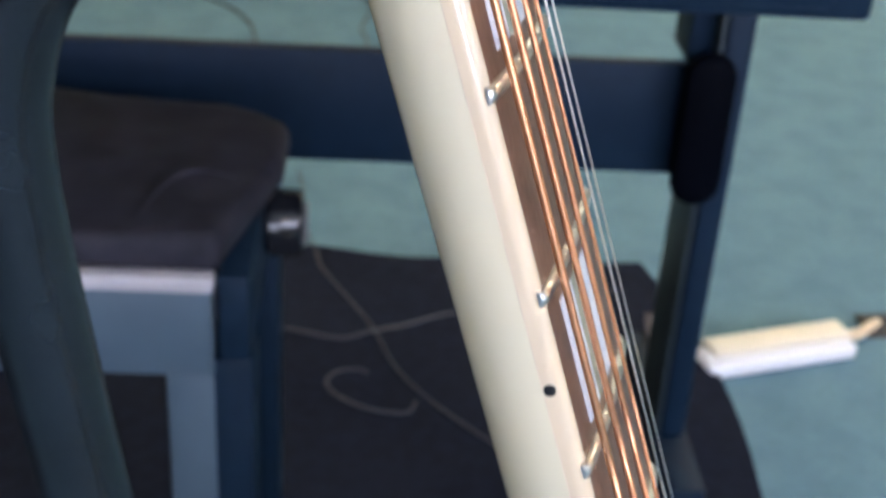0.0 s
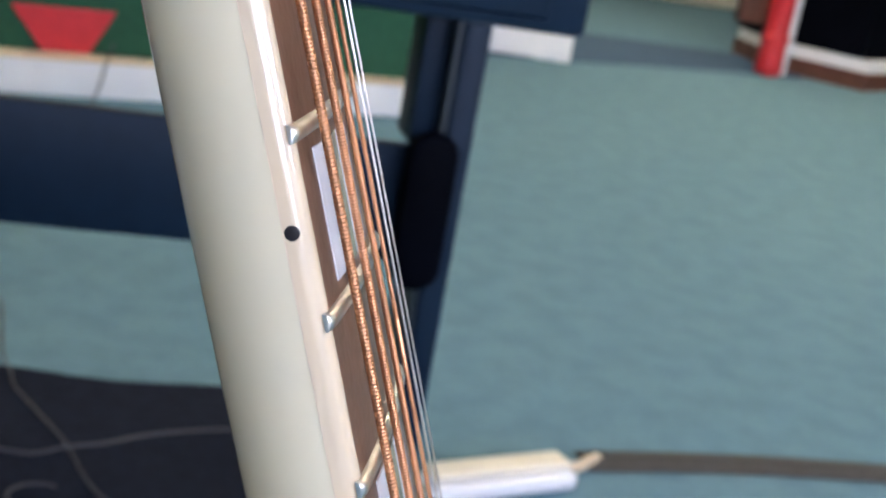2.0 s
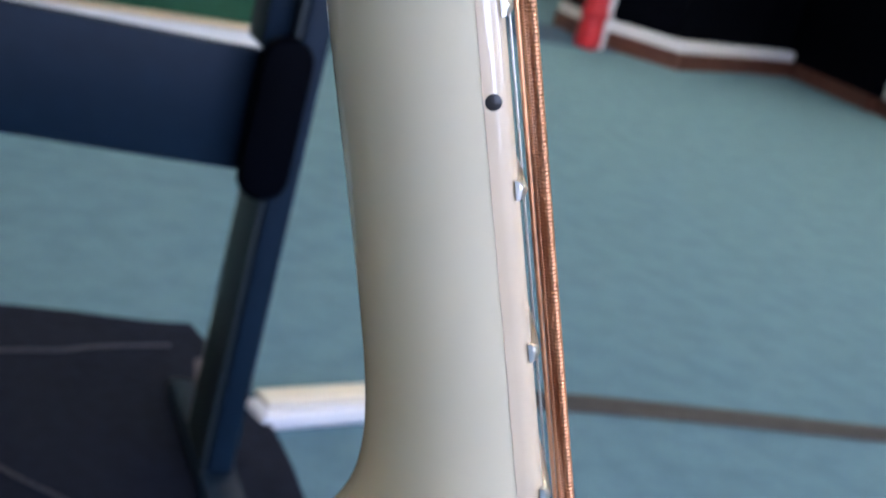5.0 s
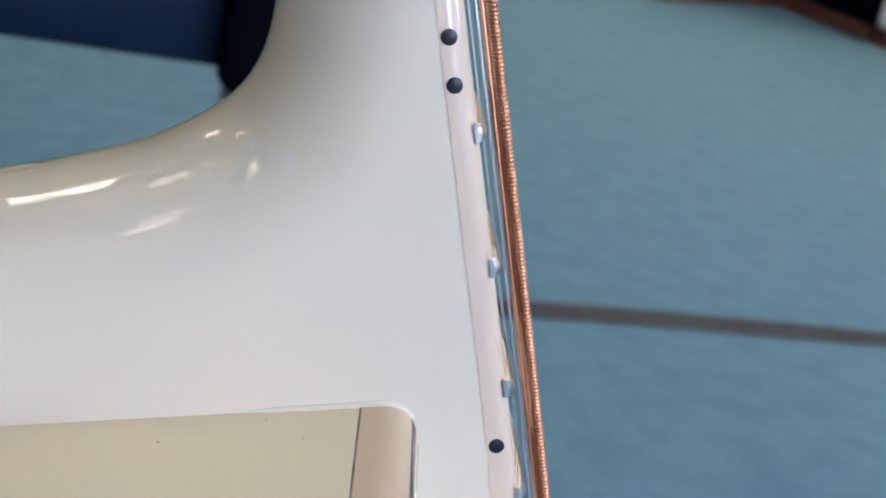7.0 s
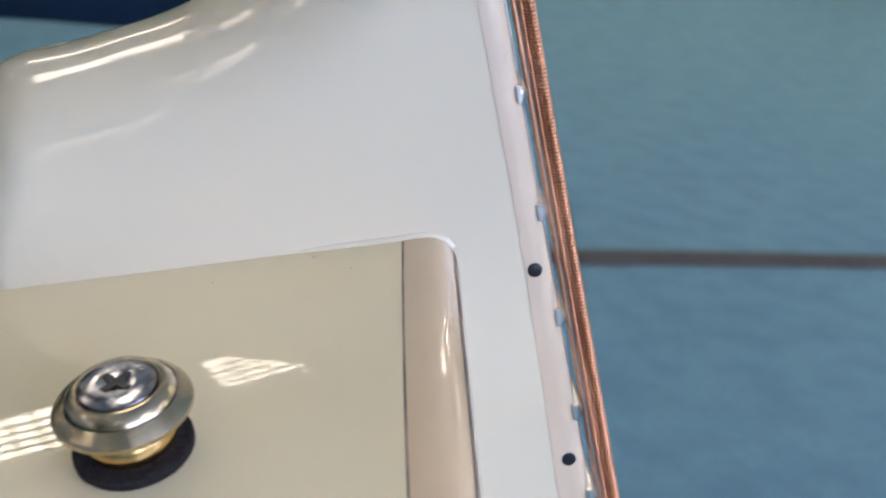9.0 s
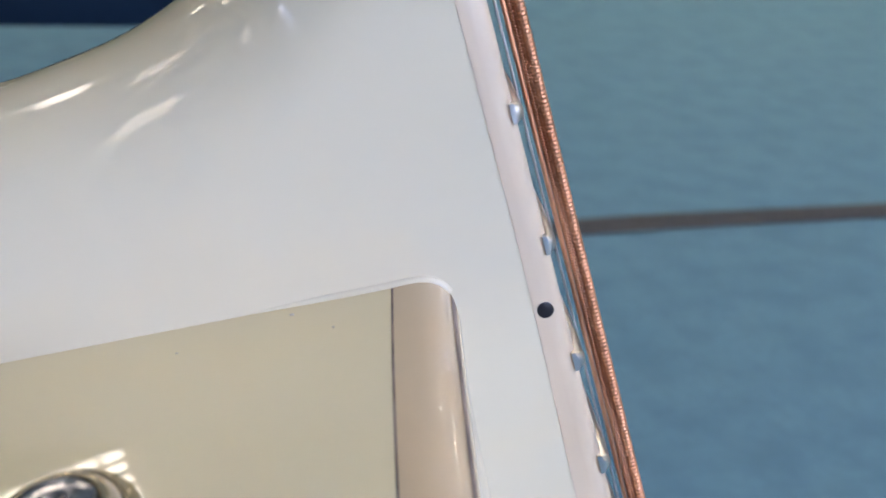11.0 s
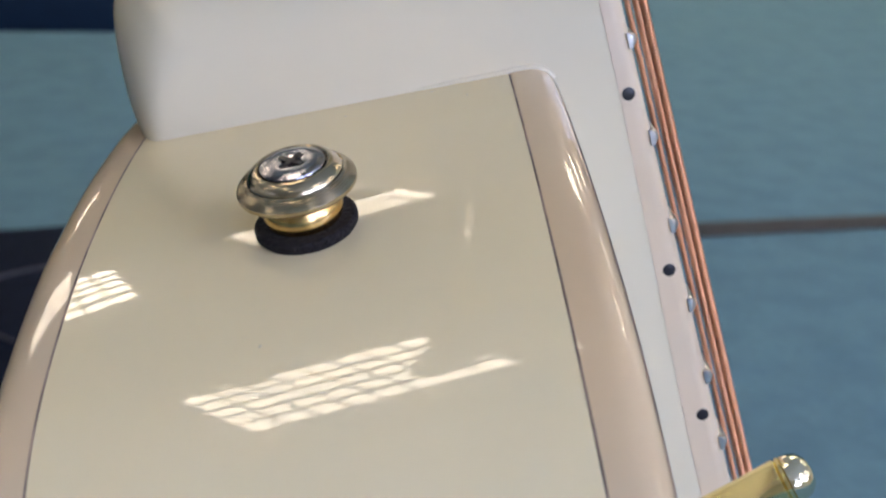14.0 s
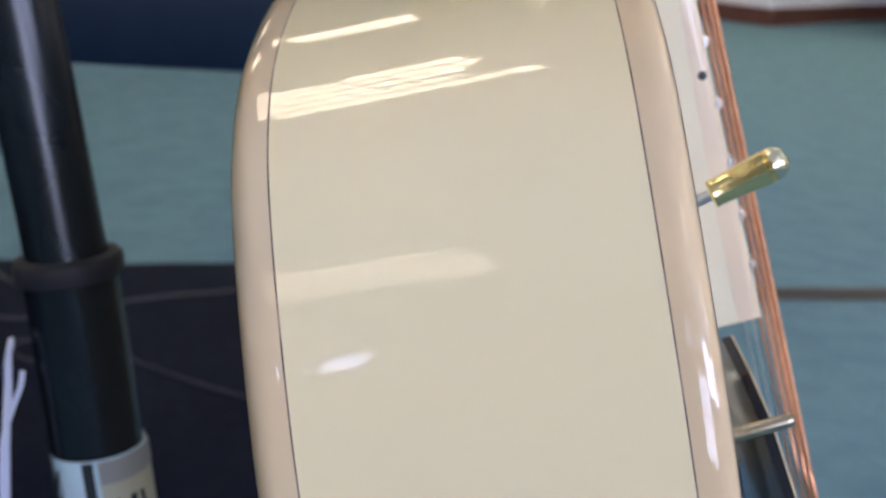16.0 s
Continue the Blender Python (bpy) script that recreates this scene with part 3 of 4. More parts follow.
def neck():
    rows = []
    curve = spline([(d, h, 0) for d, h in NECK], 8)
    far = [p for p in curve if p.x < 0.27]
    near = [p for p in curve if p.x >= 0.27]
    walked = [0.0]
    for a, b in zip(near, near[1:]):
        walked.append(walked[-1] + (b - a).length)
    n = 150
    even = [(float(np.interp(walked[-1] * i / n, walked, [p.x for p in near])), float(np.interp(walked[-1] * i / n, walked, [p.y for p in near]))) for i in range(n + 1)]
    for _ in range(14):
        even = [even[0]] + [((a[0] + 2 * b[0] + c[0]) / 4, (a[1] + 2 * b[1] + c[1]) / 4) for a, b, c in zip(even, even[1:], even[2:])] + [even[-1]]
    line = [(p.x, p.y) for p in far] + even
    line += [(0.3527, 0.036)] + [(0.36 + (FB_END - 0.36) * i / 8, 0.036) for i in range(9)]
    # the half-round of the neck runs on as a broad fillet along the heel's shoulder, and as a tighter one down its back
    turn = next(i for i, p in enumerate(line) if p[1] > 0.0735)
    last = max(i for i, p in enumerate(line) if p[0] < 0.3526)
    front, rear = np.array(line[:turn + 1]), np.array(line[turn:last + 1])
    rear_run = np.linspace(0, 1, 12 * (len(rear) - 1) + 1)

    def dense(c):
        i = np.arange(len(c))
        j = np.linspace(0, len(c) - 1, 12 * (len(c) - 1) + 1)
        return np.stack([np.interp(j, i, c[:, 0]), np.interp(j, i, c[:, 1])], 1)

    front, rear = dense(front), dense(rear)

    def bend(u, e):
        return (1 - (1 - min(u, 1.0)) ** e) ** (1 / e)

    n = 72
    for d, depth in line:
        w = board_w(max(d, 0)) / 2 - 0.00006
        cy = edge_y(max(d, 0)) + w + 0.00006
        top = board_low(d) + 0.0002
        half = []
        reach = min(FILLET, float(np.hypot(front[:, 0] - d, front[:, 1] + top).min()))
        for i in range(n // 2):
            s = math.sin(math.pi / 2 * i / (n // 2 - 1))
            if d > 0.3526:
                half.append(((1 - s ** 9) ** (1 / 9) if i < n // 2 - 1 else 0.0, s))
                continue
            h = -top + (depth + top) * s
            q1 = np.hypot(front[:, 0] - d, front[:, 1] - h).min()
            q2 = np.hypot(rear[:, 0] - d, rear[:, 1] - h)
            k = int(q2.argmin())
            back = 0.013 - 0.008 * smoothstep(0.2, 1.0, rear_run[k])
            half.append((bend(q1 / reach, 2.1) * bend(q2[k] / back, 2.2), s))
        rows.append([(top - (depth + top) * s, cy - w * y, -d) for y, s in half] + [(top - (depth + top) * s, cy + w * y, -d) for y, s in reversed(half[:-1])])
    return rings_mesh(rows)


part("neck", neck(), LACQUER, guitar, "white lacquered neck and heel")


def board():
    rows = []
    for i in range(24):
        d = FB_END * i / 23
        y0, y1 = edge_y(d) + 0.0020, edge_y(d) + board_w(d) - 0.0020
        row = [(-0.0050, y0, -d)]
        for k in range(9):
            u = k / 8
            row.append((0.0009 * (1 - (2 * u - 1) ** 2) - 0.0001, y0 + (y1 - y0) * u, -d))
        row.append((-0.0050, y1, -d))
        rows.append(row)
    return rings_mesh(rows)


part("fretboard", board(), ROSEWOOD, guitar, "brown rosewood fretboard", smooth=False)


def board_binding(side):
    rows = []
    for i in range(24):
        d = FB_END * i / 23
        low = board_low(d)
        e = edge_y(d) if side < 0 else edge_y(d) + board_w(d)
        q = -side
        prof = [(low, 0.0), (-0.0025, 0.0), (-0.0021, 0.00004), (-0.0017, 0.00012), (-0.0013, 0.00025), (-0.0009, 0.00045), (-0.0005, 0.00078), (-0.00014, 0.00122), (0.0, 0.0016), (0.0, 0.0021), (low, 0.0021)]
        rows.append([(x, e + q * y, -d) for x, y in prof])
    return rings_mesh(rows)


part("fretboard_binding", board_binding(-1), IVORY, guitar, "ivory fretboard binding")
part("fretboard_binding", board_binding(1), IVORY, guitar, "ivory fretboard binding")


def binding_joint():
    """The fine line where the lacquer of the neck ends against the binding."""
    rows = []
    for i in range(60):
        d = FB_END * i / 59
        low, e = board_low(d) + 0.00004 * noise.noise(Vector((d * 300, 0, 0))), edge_y(d)
        rows.append([(low - 0.00004, e + 0.0003, -d), (low - 0.00004, e - 0.00004, -d), (low + 0.00004, e - 0.00004, -d), (low + 0.00004, e + 0.0003, -d)])
    return rings_mesh(rows)


part("binding_joint", binding_joint(), BINDLINE, guitar, "fine pinkish line under the binding", smooth=False)


def fret(n):
    d = fret_at(n)
    y0, y1 = edge_y(d) + 0.00015, edge_y(d) + board_w(d) - 0.00015
    h, hw = 0.00115, 0.00125
    rows = []
    ys = [(y0, 0.25), (y0 + 0.0004, 0.7), (y0 + 0.0012, 1.0)] + [(y0 + (y1 - y0) * k / 8, 1.0) for k in range(1, 8)] + [(y1 - 0.0012, 1.0), (y1 - 0.0004, 0.7), (y1, 0.25)]
    for y, s in ys:
        u = (y - y0) / (y1 - y0)
        base = 0.0009 * (1 - (2 * u - 1) ** 2) - 0.0002
        rows.append([(base - 0.0004, y, -d + hw)] + [(base + h * s * math.sin(math.pi * k / 8), y, -d + hw * math.cos(math.pi * k / 8)) for k in range(9)] + [(base - 0.0004, y, -d - hw)])
    return rings_mesh(rows)


for n in range(1, 21):
    part("fret", fret(n), STEEL, guitar)


def inlay(n):
    a, b = fret_at(n - 1), fret_at(n)
    g = (b - a)
    d0, d1 = a + 0.13 * g, b - 0.13 * g
    dm = (d0 + d1) / 2
    e, w = edge_y(dm), board_w(dm)
    spans = [(0.19, 0.36, PEARL, "pearl_block"), (0.362, 0.50, ABALONE, "abalone_strip"), (0.502, 0.70, PEARL, "pearl_block")]
    for u0, u1, mat, nm in spans:
        rows = []
        for d in (d0, d1):
            pts = []
            for k in range(5):
                u = u0 + (u1 - u0) * k / 4
                bu = (u * w - 0.0016) / (w - 0.0032)
                pts.append((0.0009 * (1 - (2 * bu - 1) ** 2) + 0.00008, e + u * w, -d))
            row = pts + [(-0.001, e + u1 * w, -d), (-0.001, e + u0 * w, -d)]
            rows.append(row)
        part(nm, rings_mesh(rows), mat, guitar, smooth=False)


for n in (1, 3, 5, 7, 9, 12, 15, 17, 19):
    inlay(n)

dot_mesh = None
for n in (3, 5, 7, 9, 12, 12.5, 15, 17, 19):
    if n in (12, 12.5):
        d = (fret_at(11) + fret_at(12)) / 2 + (-0.0030 if n == 12 else 0.0030)
    else:
        d = (fret_at(n - 1) + fret_at(n)) / 2
    place = pose(-0.0024, edge_y(d) - 0.00008, -d, 90, 0, 0)
    if dot_mesh is None:
        dot_mesh = part("side_dot", lathe([(0, -0.0008), (0.00105, -0.0008), (0.00105, 0.0), (0.0009, 0.00005), (0, 0.00006)], 20), DOT, guitar, m=place)
    else:
        same_mesh("side_dot", dot_mesh, guitar, place)


def string_line(k, d):
    """Place of string k (0 is the thickest) at d below the nut."""
    y_nut = 0.0042 + k * (0.043 - 0.0084) / 5
    y_bridge = MID - 0.026 + k * 0.0104
    u = d / SCALE
    y = y_nut + (y_bridge - y_nut) * u
    x = 0.0030 + 0.0026 * max(d, 0) + 0.0008 * (1 - ((k - 2.5) / 2.5) ** 2)
    return x, y


def string(k):
    r = (0.00070, 0.00064, 0.00054, 0.00038, 0.00020, 0.00015)[k]
    start, end = -0.02, 0.60
    wound = k < 4
    rows = []
    if wound:
        pitch = (0.00054, 0.00046, 0.00038, 0.00031)[k]
        segs = 16 if k < 2 else 12
        near = 0.47 if k < 3 else 0.20
        d = start
        while d < end:
            x, y = string_line(k, d)
            fine = 0.10 < d < near + 0.02
            for q in ((0.0, 0.80), (0.14, 0.90), (0.32, 0.98), (0.5, 1.0), (0.68, 0.98), (0.86, 0.90)) if fine else ((0.0, 0.97),):
                dd = d + q[0] * pitch
                rows.append([(x + r * q[1] * math.cos(2 * math.pi * i / segs), y + r * q[1] * math.sin(2 * math.pi * i / segs), -dd) for i in range(segs)])
            d += pitch if fine else 0.01
    else:
        for i in range(32):
            d = start + (end - start) * i / 31
            x, y = string_line(k, d)
            rows.append([(x + r * math.cos(2 * math.pi * j / 8), y + r * math.sin(2 * math.pi * j / 8), -d) for j in range(8)])
    me = bpy.data.meshes.new("string")
    n = len(rows[0])
    verts = [p for row in rows for p in row]
    faces = [(a * n + i, a * n + (i + 1) % n, (a + 1) * n + (i + 1) % n, (a + 1) * n + i) for a in range(len(rows) - 1) for i in range(n)]
    me.from_pydata(verts, [], faces)
    me.materials.append(BRONZE if wound else STEEL)
    me.polygons.foreach_set("use_smooth", [True] * len(faces))
    ob = new("string", me)
    ob.parent = guitar
    ob["label"] = "copper-coloured wound string" if wound else "plain steel string"


for k in range(6):
    string(k)

# body: half outline (distance from the middle, distance below the nut), mirrored
HALF = [(0.0, 0.3464), (0.0150, 0.3464), (0.0260, 0.3468), (0.0430, 0.3481), (0.0550, 0.3497), (0.0667, 0.3516), (0.0743, 0.3533), (0.0812, 0.3552), (0.0890, 0.3574), (0.0986, 0.3612),
        (0.1060, 0.3656), (0.1120, 0.3702), (0.1172, 0.3756), (0.1220, 0.3830), (0.1262, 0.3905), (0.1296, 0.3975), (0.1326, 0.4050), (0.1352, 0.4118), (0.1374, 0.4192), (0.1410, 0.4420), (0.1400, 0.4650), (0.1340, 0.4950),
        (0.1230, 0.5300), (0.1180, 0.5650), (0.1280, 0.6050), (0.1540, 0.6500), (0.1800, 0.7000), (0.1880, 0.7450), (0.1740, 0.7900), (0.1400, 0.8250), (0.0800, 0.8450), (0.0, 0.8500)]


def outline():
    """The closed outline, evenly spaced and faired so that the gloss runs cleanly along it."""
    half = [(-p.x, p.y) for p in spline([(a, b, 0) for a, b in HALF], 6)]
    loop = half + [(-u, d) for u, d in reversed(half[1:-1])]
    loop = np.array(loop + loop[:1])
    run = np.concatenate([[0.0], np.cumsum(np.hypot(*np.diff(loop, axis=0).T))])
    n = 900
    even = np.stack([np.interp(np.arange(n) * run[-1] / n, run, loop[:, k]) for k in (0, 1)], 1)
    for weight in (0.5, -0.503) * FAIRING:
        even = even + weight * (np.roll(even, 1, 0) / 2 + np.roll(even, -1, 0) / 2 - even)
    # thin out where nothing is seen
    keep = [i for i in range(n) if (even[i, 0] < 0.03 and even[i, 1] < 0.56) or i % 4 == 0]
    return [(MID + even[i, 0], -even[i, 1]) for i in keep]


FAIRING = 500
OUT = outline()
NORM = []
for i in range(len(OUT)):
    a, b = OUT[i - 1], OUT[(i + 1) % len(OUT)]
    t = Vector((b[0] - a[0], b[1] - a[1])).normalized()
    NORM.append((t.y, -t.x))
if (OUT[10][0] - MID) * NORM[10][0] < 0:
    NORM = [(-a, -b) for a, b in NORM]


def back_plane(y, z):
    return -0.0456 - 0.0691 * abs(y - MID) + 0.0844 * z


def body_ring(off, x):
    return [(back_plane(y, z) + x, y + ny * off, z + nz * off - 0.0863 * x) for (y, z), (ny, nz) in zip(OUT, NORM)]


DEEP = 0.0571


def body_skin(profile):
    return rings_mesh([body_ring(o, x) for o, x in profile], True, False)


part("body_side", body_skin([(0.0, DEEP * i / 6) for i in range(7)]), CREAM, guitar, "cream lacquered body side")
B = [(0.00005, 0.0002), (0.0001, 0.0012), (0.0001, 0.0024), (0.00005, 0.0034), (-0.0002, 0.0045), (-0.0009, 0.0057), (-0.0022, 0.0065), (-0.0040, 0.0069), (-0.0062, 0.0069)]
part("body_binding", body_skin([(o, DEEP + x) for o, x in B]), PEACH, guitar, "aged peach body binding")
part("body_binding", body_skin([(o, -x) for o, x in B]), PEACH, guitar, "aged peach body binding")
part("joint_and_shade_line", body_skin([(0.00002, DEEP + x) for x in (-0.0001, 0.0002)] + [(-0.001, DEEP + 0.0002)]), JOINTSHADE, guitar, "thin dark joint line")
# dark strip painted for the shade where the rounded binding turns to the top
part("joint_and_shade_line", body_skin([(-0.0024, DEEP + 0.00664), (-0.0030, DEEP + 0.00676), (-0.0036, DEEP + 0.00688)]), JOINTSHADE, guitar, "thin dark line painted for the shade along the edge of the top")
part("joint_and_shade_line", body_skin([(0.00002, x) for x in (0.0001, -0.0002)] + [(-0.001, -0.0002)]), JOINTSHADE, guitar, "thin dark joint line")


def lacquer_lip():
    """The bead of lacquer that runs along the seam of heel and side and over the corner of the binding."""
    pts = []
    for o, x in [(0.0, DEEP * (0.62 + 0.38 * i / 10)) for i in range(10)] + [(o, DEEP + x) for o, x in B[:7]]:
        ring = body_ring(o, x)
        a, b = next((a, b) for a, b in zip(ring, ring[1:]) if min(a[1], b[1]) <= edge_y(0.352) < max(a[1], b[1]) and a[2] > -0.5)
        u = (edge_y(0.352) - a[1]) / (b[1] - a[1])
        pts.append(Vector(a).lerp(Vector(b), u))
    return tube([p + Vector((0, 0.0002, 0.0001)) for p in spline(pts, 2)], [0.00058 * smoothstep(0, 14, i) for i in range(2 * len(pts) - 1)], 10)


part("lacquer_lip", lacquer_lip(), LACQUER, guitar, "raised bead of white lacquer")


def plate(x_edge, sign, arch):
    cy, cz = MID, -0.60
    rings = []
    for j in range(15):
        s = 1 - j / 15
        row = []
        for (y, z), (ny, nz) in zip(OUT, NORM):
            y, z = y - ny * 0.006, z - nz * 0.006
            yy, zz = cy + (y - cy) * s, cz + (z - cz) * s
            row.append((back_plane(yy, zz) + x_edge + sign * arch * smoothstep(0, 0.7, 1 - s), yy, zz - 0.0863 * x_edge))
        rings.append(row)
    bm = rings_mesh(rings, True, False)
    return bm


part("top_plate", plate(DEEP + 0.0068, 1, 0.006), LACQUER, guitar, "white lacquered arched top")
part("back_plate", plate(-0.0068, -1, 0.010), LACQUER, guitar, "white lacquered back")


def marks():
    """Specks of dirt and tiny chips in the lacquer."""
    spots = [(-0.0330, -0.0050, -0.3442, 0.00030, (0, -1, 0), 2.0), (-0.0360, -0.0050, -0.3499, 0.00022, (0, -1, 0), 1.3), (-0.0452, -0.0119, -0.3500, 0.00017, (0.086, -0.078, 0.993), 1.2),
             (-0.0270, -0.0131, -0.3516, 0.00015, (0.086, -0.083, 0.993), 1.0), (-0.0318, -0.0077, -0.3508, 0.00018, (0.086, -0.074, 0.994), 1.6), (-0.0584, -0.0695, -0.3601, 0.00020, (0.081, -0.348, 0.934), 1.0)]
    for x, y, z, r, n, long in spots:
        m = Matrix.Translation((x, y, z)) @ Vector(n).to_track_quat("Z", "Y").to_matrix().to_4x4() @ pose(0, 0, 0, 0, 0, 35) @ Matrix.Diagonal((1.0, long, 1.0, 1.0))
        part("speck", lathe([(0, -0.0001), (r, -0.0001), (r, 0.00004), (r * 0.5, 0.00007), (0, 0.00008)], 10), SPECK, guitar, "tiny dark speck", m=m)


marks()


def strap_button():
    n = Vector((0.083, -0.253, 0.964)).normalized()
    m = Matrix.Translation((-0.0517, -0.0484, -0.3542)) @ n.to_track_quat("Z", "Y").to_matrix().to_4x4() @ Matrix.Diagonal((0.93, 0.93, 1.0, 1.0))
    b = part("strap_button", lathe([(0, 0.0008), (0.0045, 0.0008), (0.0050, 0.0012), (0.0053, 0.0020), (0.0053, 0.0027), (0.0050, 0.0034), (0.0046, 0.0039), (0.0044, 0.0046), (0, 0.0046)], 48), AMBER, guitar, "gold strap button", m=m)
    part("felt_washer", lathe([(0, -0.0004), (0.0066, -0.0004), (0.0069, 0.0000), (0.0069, 0.0008), (0.0066, 0.0011), (0, 0.0011)], 40), FELT, b, "black felt washer")
    prof = [(0.0040, 0.0044), (0.0060, 0.0048), (0.0074, 0.0052), (0.00785, 0.0056), (0.0079, 0.0060)]
    for i in range(6):
        r, h = 0.0079 - 0.00012 * i - 0.00002 * i * i, 0.0061 + 0.00021 * i
        prof += [(r, h), (r - 0.00010, h + 0.00007), (r - 0.00003, h + 0.00013)]
    prof += [(0.00665, 0.00735), (0.0065, 0.00742), (0.00648, 0.00728), (0.00636, 0.00728), (0.0063, 0.0075), (0.0059, 0.0080), (0.0054, 0.0084), (0.0050, 0.0086), (0.00478, 0.00862), (0.0046, 0.0085), (0.0046, 0.0080), (0, 0.0080)]
    part("button_head", lathe(prof, 64), WORNGOLD, b, "worn gold flared head with fine grooves")
    screw = part("screw", lathe([(0.00445, 0.0078), (0.00445, 0.0084), (0.0043, 0.0087), (0.0036, 0.00895), (0.0022, 0.0091), (0.0014, 0.0090), (0.0006, 0.0087), (0, 0.0086)], 40), SCREWSTEEL, b, "tarnished cross-head screw")
    for ang in (28, 118):
        bm = bmesh.new()
        bmesh.ops.create_cube(bm, size=1.0)
        for v in bm.verts:
            top = v.co.z > 0
            v.co = Vector((v.co.x * (0.0040 if top else 0.0016), v.co.y * (0.00085 if top else 0.0005), 0.00915 if top else 0.0083))
        part("slot", bm, DOT, screw, "dark worn cross slot", smooth=False, m=pose(0, 0, 0, 0, 0, ang))
    return b


strap_button()


def toggle():
    base, tip = Vector((-0.0160, -0.0560, -0.4050)), Vector((0.0003, -0.0579, -0.4008))
    d = (tip - base).normalized()
    m = Matrix.Translation(base) @ d.to_track_quat("Z", "Y").to_matrix().to_4x4()
    t = part("toggle_switch", lathe([(0, -0.006), (0.0011, -0.006), (0.0011, 0.003), (0, 0.003)], 16), STEEL, guitar, "steel switch lever", m=m)
    part("switch_tip", lathe([(0, 0.0022), (0.0024, 0.0022), (0.0027, 0.0025), (0.0027, 0.0030), (0.0026, 0.0032), (0.0029, 0.0090), (0.0032, 0.0130), (0.0032, 0.0134), (0.0030, 0.0136), (0.0032, 0.0138), (0.0032, 0.0142), (0, 0.0142)], 40), GOLD, t, "gold switch tip")
    part("tip_cap", lathe([(0.0030, 0.0142), (0.0032, 0.0144), (0.0031, 0.0152), (0.0027, 0.0163), (0.0018, 0.0171), (0.0008, 0.0174), (0, 0.0175)], 40), PALEGOLD, t, "pale gold domed end")
    part("switch_nut", lathe([(0, -0.008), (0.0062, -0.008), (0.0062, -0.0062), (0.003, -0.0058), (0, -0.0058)], 28), GOLD, t, "gold round nut")
    lev = Vector((-0.0119, -0.0824, -0.4401))
    m2 = Matrix.Translation(lev) @ Vector((1, -0.12, 0.10)).to_track_quat("Z", "Y").to_matrix().to_4x4()
    part("post", lathe([(0, -0.022), (0.0013, -0.022), (0.0013, -0.0010), (0.0011, -0.0003), (0.0006, 0.0001), (0, 0.0002)], 20), WORNGOLD, guitar, "thin nickel post", m=m2)


toggle()


def pickup():
    p = part("pickup", box(-0.020, -0.0052, -0.013, 0.057, -0.520, -0.4745, 0.002, 3), BLACKPLASTIC, guitar, "black pickup")
    part("pickup_rim", box(-0.0210, -0.0085, -0.0165, 0.0595, -0.5235, -0.4715, 0.001, 2), CHROME, p, "chrome pickup rim")
    corners = [(-0.0335, -0.4405), (-0.0475, -0.4440), (-0.0600, -0.4490), (-0.0720, -0.4640), (-0.0740, -0.6000), (-0.0040, -0.6000), (-0.0040, -0.5250), (-0.0180, -0.5245), (-0.0180, -0.4700), (-0.0100, -0.4560)]
    guard = part("pickguard", rings_mesh([[(x, y, z) for y, z in corners] for x in (-0.0142, -0.0121)]), BLACKPLASTIC, guitar, "glossy black pickguard", smooth=False)
    part("guard_edge", tube([(-0.0120, -0.0340, -0.4403), (-0.0120, -0.0478, -0.4437), (-0.0120, -0.0603, -0.4487), (-0.0120, -0.0722, -0.4638), (-0.0120, -0.0742, -0.4800)], 0.0002, 6), IVORY, guard, "thin white bevelled edge")


pickup()


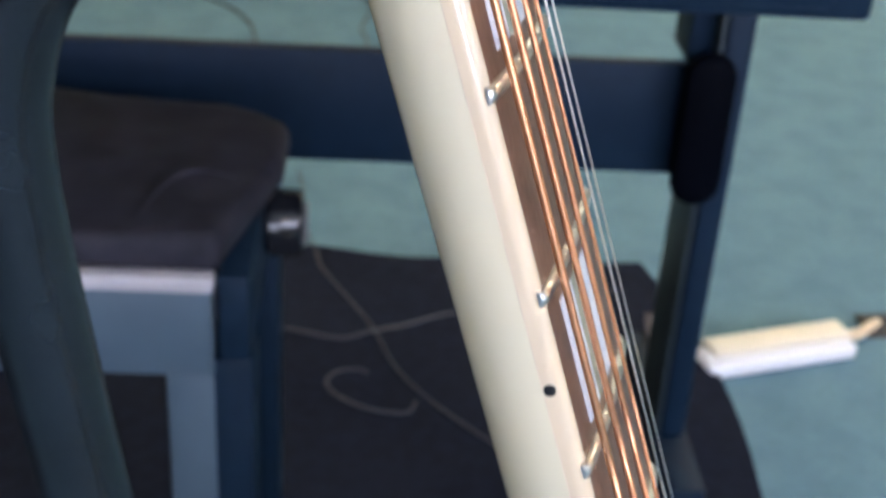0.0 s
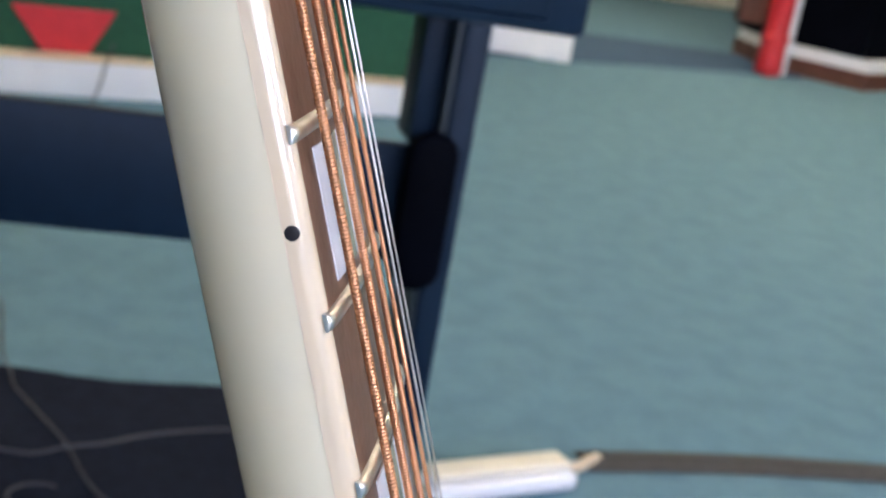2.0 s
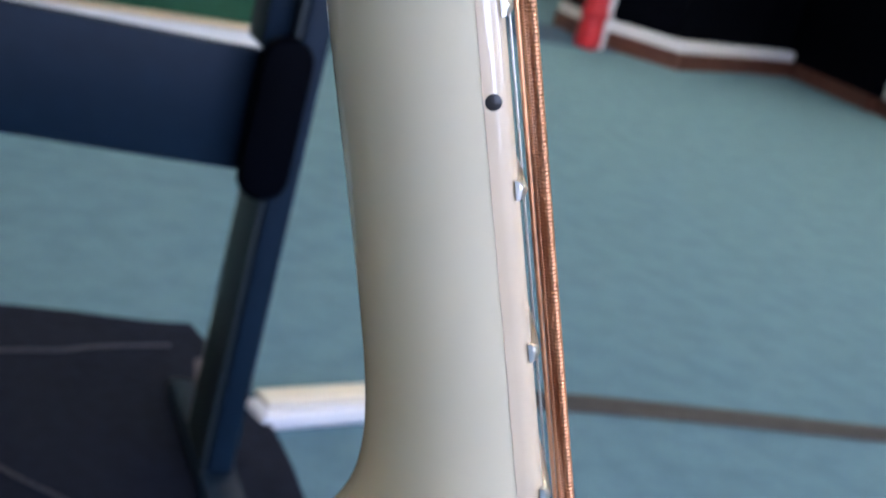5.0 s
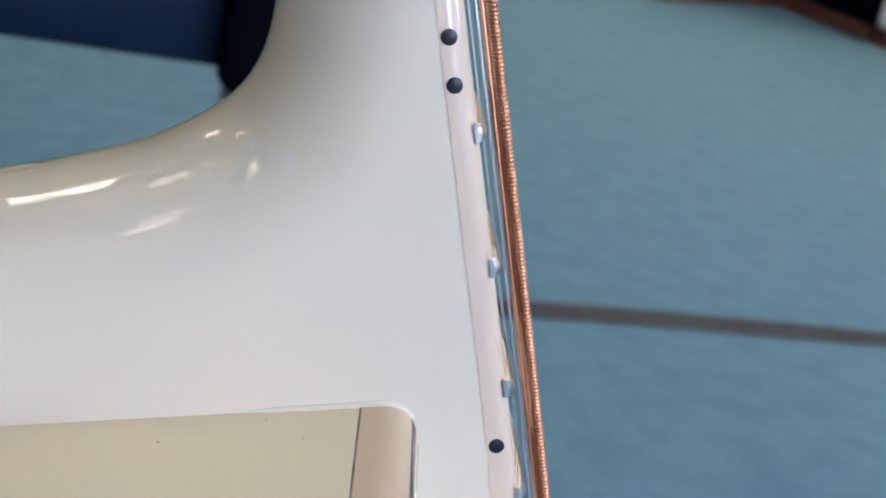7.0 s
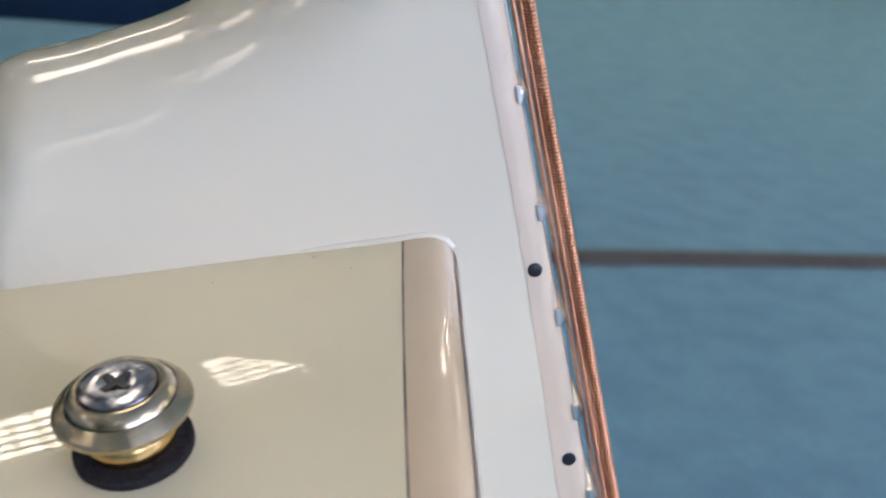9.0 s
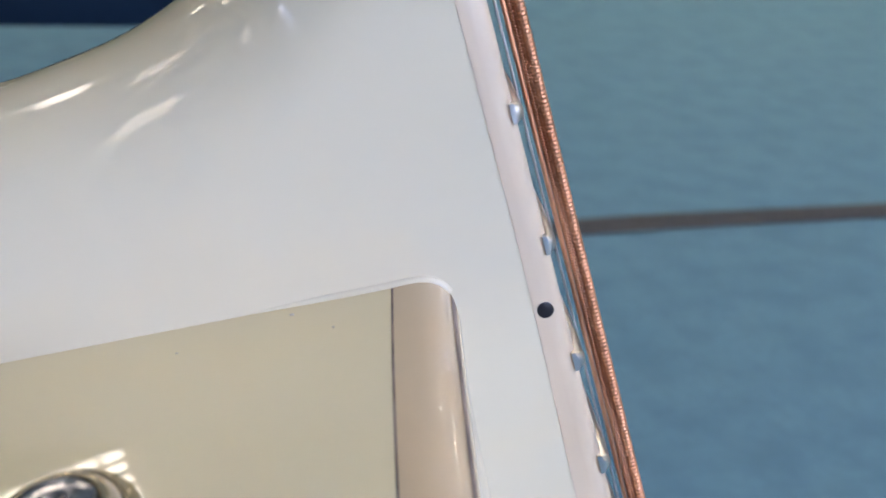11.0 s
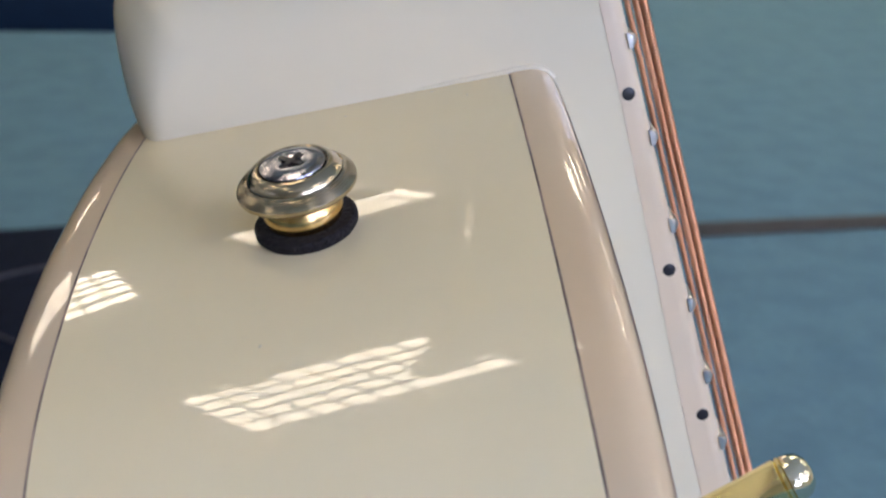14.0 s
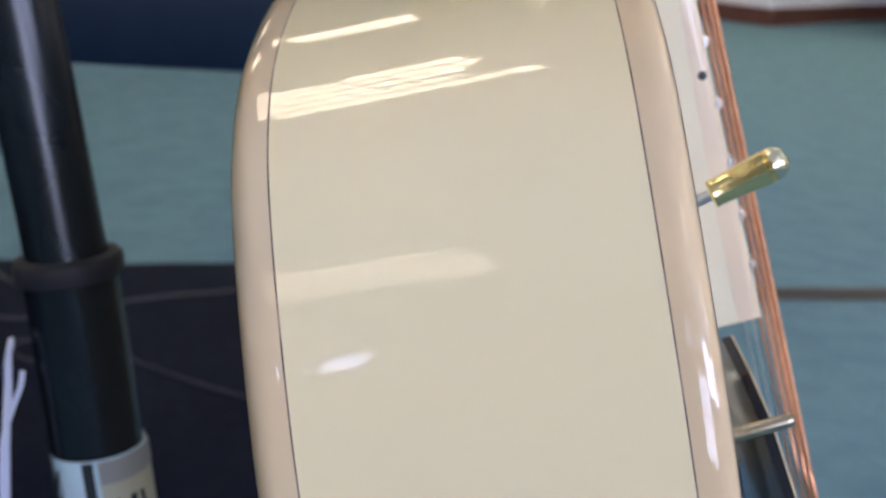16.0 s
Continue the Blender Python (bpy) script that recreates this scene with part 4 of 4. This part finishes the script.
# ---- guitar stand ----
def stand():
    ob = tagged(empty("guitar_stand", pose(0, 0, 0)), "black tubular guitar stand with rubber collar and label", "guitar stand")
    axis = [(0.060, 0.024, 0.09), (0.0201, 0.0352, 0.2573), (-0.0150, 0.0467, 0.4712), (-0.0385, 0.066, 0.58), (-0.0655, 0.0800, 0.662), (-0.0780, 0.0848, 0.731), (-0.0862, 0.0848, 0.794), (-0.0890, 0.0848, 0.829)]
    lean = Matrix.Translation((-0.0225, -0.3112, 0.5844)) @ Matrix.Scale(1.15, 4) @ Matrix.Translation((0.0225, 0.3112, -0.5844))
    lower = spline(axis[:3], 8)
    upper = spline(axis[2:] + [(-0.0873, 0.0848, 0.848), (-0.0805, 0.0848, 0.868), (-0.0670, 0.0848, 0.884), (-0.0545, 0.0848, 0.8915)], 8)
    part("lower_tube", tube(lower, 0.0133, 24), STANDBLACK, ob)
    part("upper_tube", tube(upper, 0.0114, 24), STANDBLACK, ob)
    d = (Vector(axis[2]) - Vector(axis[1])).normalized()
    m = Matrix.Translation(axis[2]) @ d.to_track_quat("Z", "Y").to_matrix().to_4x4() @ Matrix.Scale(1.15, 4)
    part("rubber_collar", lathe([(0.0095, -0.0026), (0.0126, -0.0026), (0.0132, -0.0014), (0.0133, 0.0012), (0.0126, 0.0026), (0.0100, 0.0032)], 32), RUBBER, ob, "grey rubber collar", m=m)
    def wrap(r, a0, a1, h0, h1, lean_by=0.0):
        rows = []
        for k in range(17):
            a = radians(a0 + (a1 - a0) * k / 16)
            b, r2 = a + radians(lean_by), r + 0.0002
            rows.append([(r * math.cos(a), r * math.sin(a), h0), (r * math.cos(b), r * math.sin(b), h1), (r2 * math.cos(b), r2 * math.sin(b), h1), (r2 * math.cos(a), r2 * math.sin(a), h0)])
        return rings_mesh(rows)

    band = part("label_band", lathe([(0.01165, -0.095), (0.0119, -0.095), (0.0119, -0.047), (0.01165, -0.047)], 40), TAG, ob, "pale blue label band with dark bars", m=m)
    part("label_patch", wrap(0.0120, 15, 108, -0.095, -0.0475), TAGGOLD, band, "beige label field")
    part("label_edge", wrap(0.01225, 15, 108, -0.0535, -0.0475), LABELEDGE, band, "greyer beige edge")
    part("label_stripe", wrap(0.0120, -4, 9, -0.095, -0.0475), INK, band, "dark vertical stripe")
    bars = [(-66, -61, -0.068, -0.050, 6), (-58, -53, -0.060, -0.050, 16), (-46, -40, -0.068, -0.060, -12), (-66, -40, -0.080, -0.0775, 0), (30, 35, -0.070, -0.058, 0), (50, 55, -0.070, -0.058, 0), (34, 39, -0.070, -0.058, 14), (66, 71, -0.0645, -0.058, -5), (62, 67, -0.070, -0.064, 5), (30, 74, -0.082, -0.0795, 0)]
    for a0, a1, h0, h1, lean_by in bars:
        part("label_bar", wrap(0.0123, a0, a1, h0, h1, lean_by), INK, band)
    nub = part("clamp_nub", lathe([(0, 0), (0.0026, 0), (0.0028, 0.003), (0.0026, 0.0055), (0.0018, 0.0064), (0, 0.0066)], 20), RUBBER, ob, "small grey clamp nub", m=m @ pose(-0.0112, -0.002, -0.0195, 0, -90, 0))
    for q, pts in enumerate(([(-0.0290, -0.004, 0.4672), (-0.0300, -0.005, 0.4640), (-0.0302, -0.005, 0.4560), (-0.0306, -0.005, 0.4420), (-0.0304, -0.005, 0.4100)],
                             [(-0.0292, -0.001, 0.4672), (-0.0297, -0.006, 0.4655), (-0.0296, -0.007, 0.4560), (-0.0301, -0.007, 0.4420), (-0.0299, -0.006, 0.4100)],
                             [(-0.0266, -0.005, 0.4606), (-0.0270, -0.006, 0.4570), (-0.0292, -0.006, 0.4500), (-0.0312, -0.006, 0.4400), (-0.0310, -0.006, 0.4100)])):
        part("tag_thread", tube(spline([lean @ Vector(p) for p in pts], 6), 0.0009, 6), THREAD, ob, "white price tag thread")
    hub = Vector(axis[0])
    for a in (80, 200, 320):
        ca, sa = math.cos(radians(a)), math.sin(radians(a))
        leg = part("leg", tube(spline([hub, hub + Vector((ca * 0.15, sa * 0.15, -0.03)), Vector((hub.x + ca * 0.30, hub.y + sa * 0.30, 0.011))], 6), 0.0095, 12), STANDBLACK, ob)
        part("rubber_foot", tube([(hub.x + ca * 0.29, hub.y + sa * 0.29, 0.0125), (hub.x + ca * 0.31, hub.y + sa * 0.31, 0.0125)], 0.0125, 12), RUBBER, leg)
    for y in (-0.12, 0.16):
        e = GUITAR @ Vector((-0.075, y, -0.838))
        f = GUITAR @ Vector((0.01, y, -0.865))
        part("cradle_arm", tube(spline([hub + Vector((0, 0, 0.05)), e + Vector((0, 0, -0.03)), f, f + Vector((0.02, 0, 0.03))], 8), 0.008, 12), RUBBER, ob)
    return ob


stand()
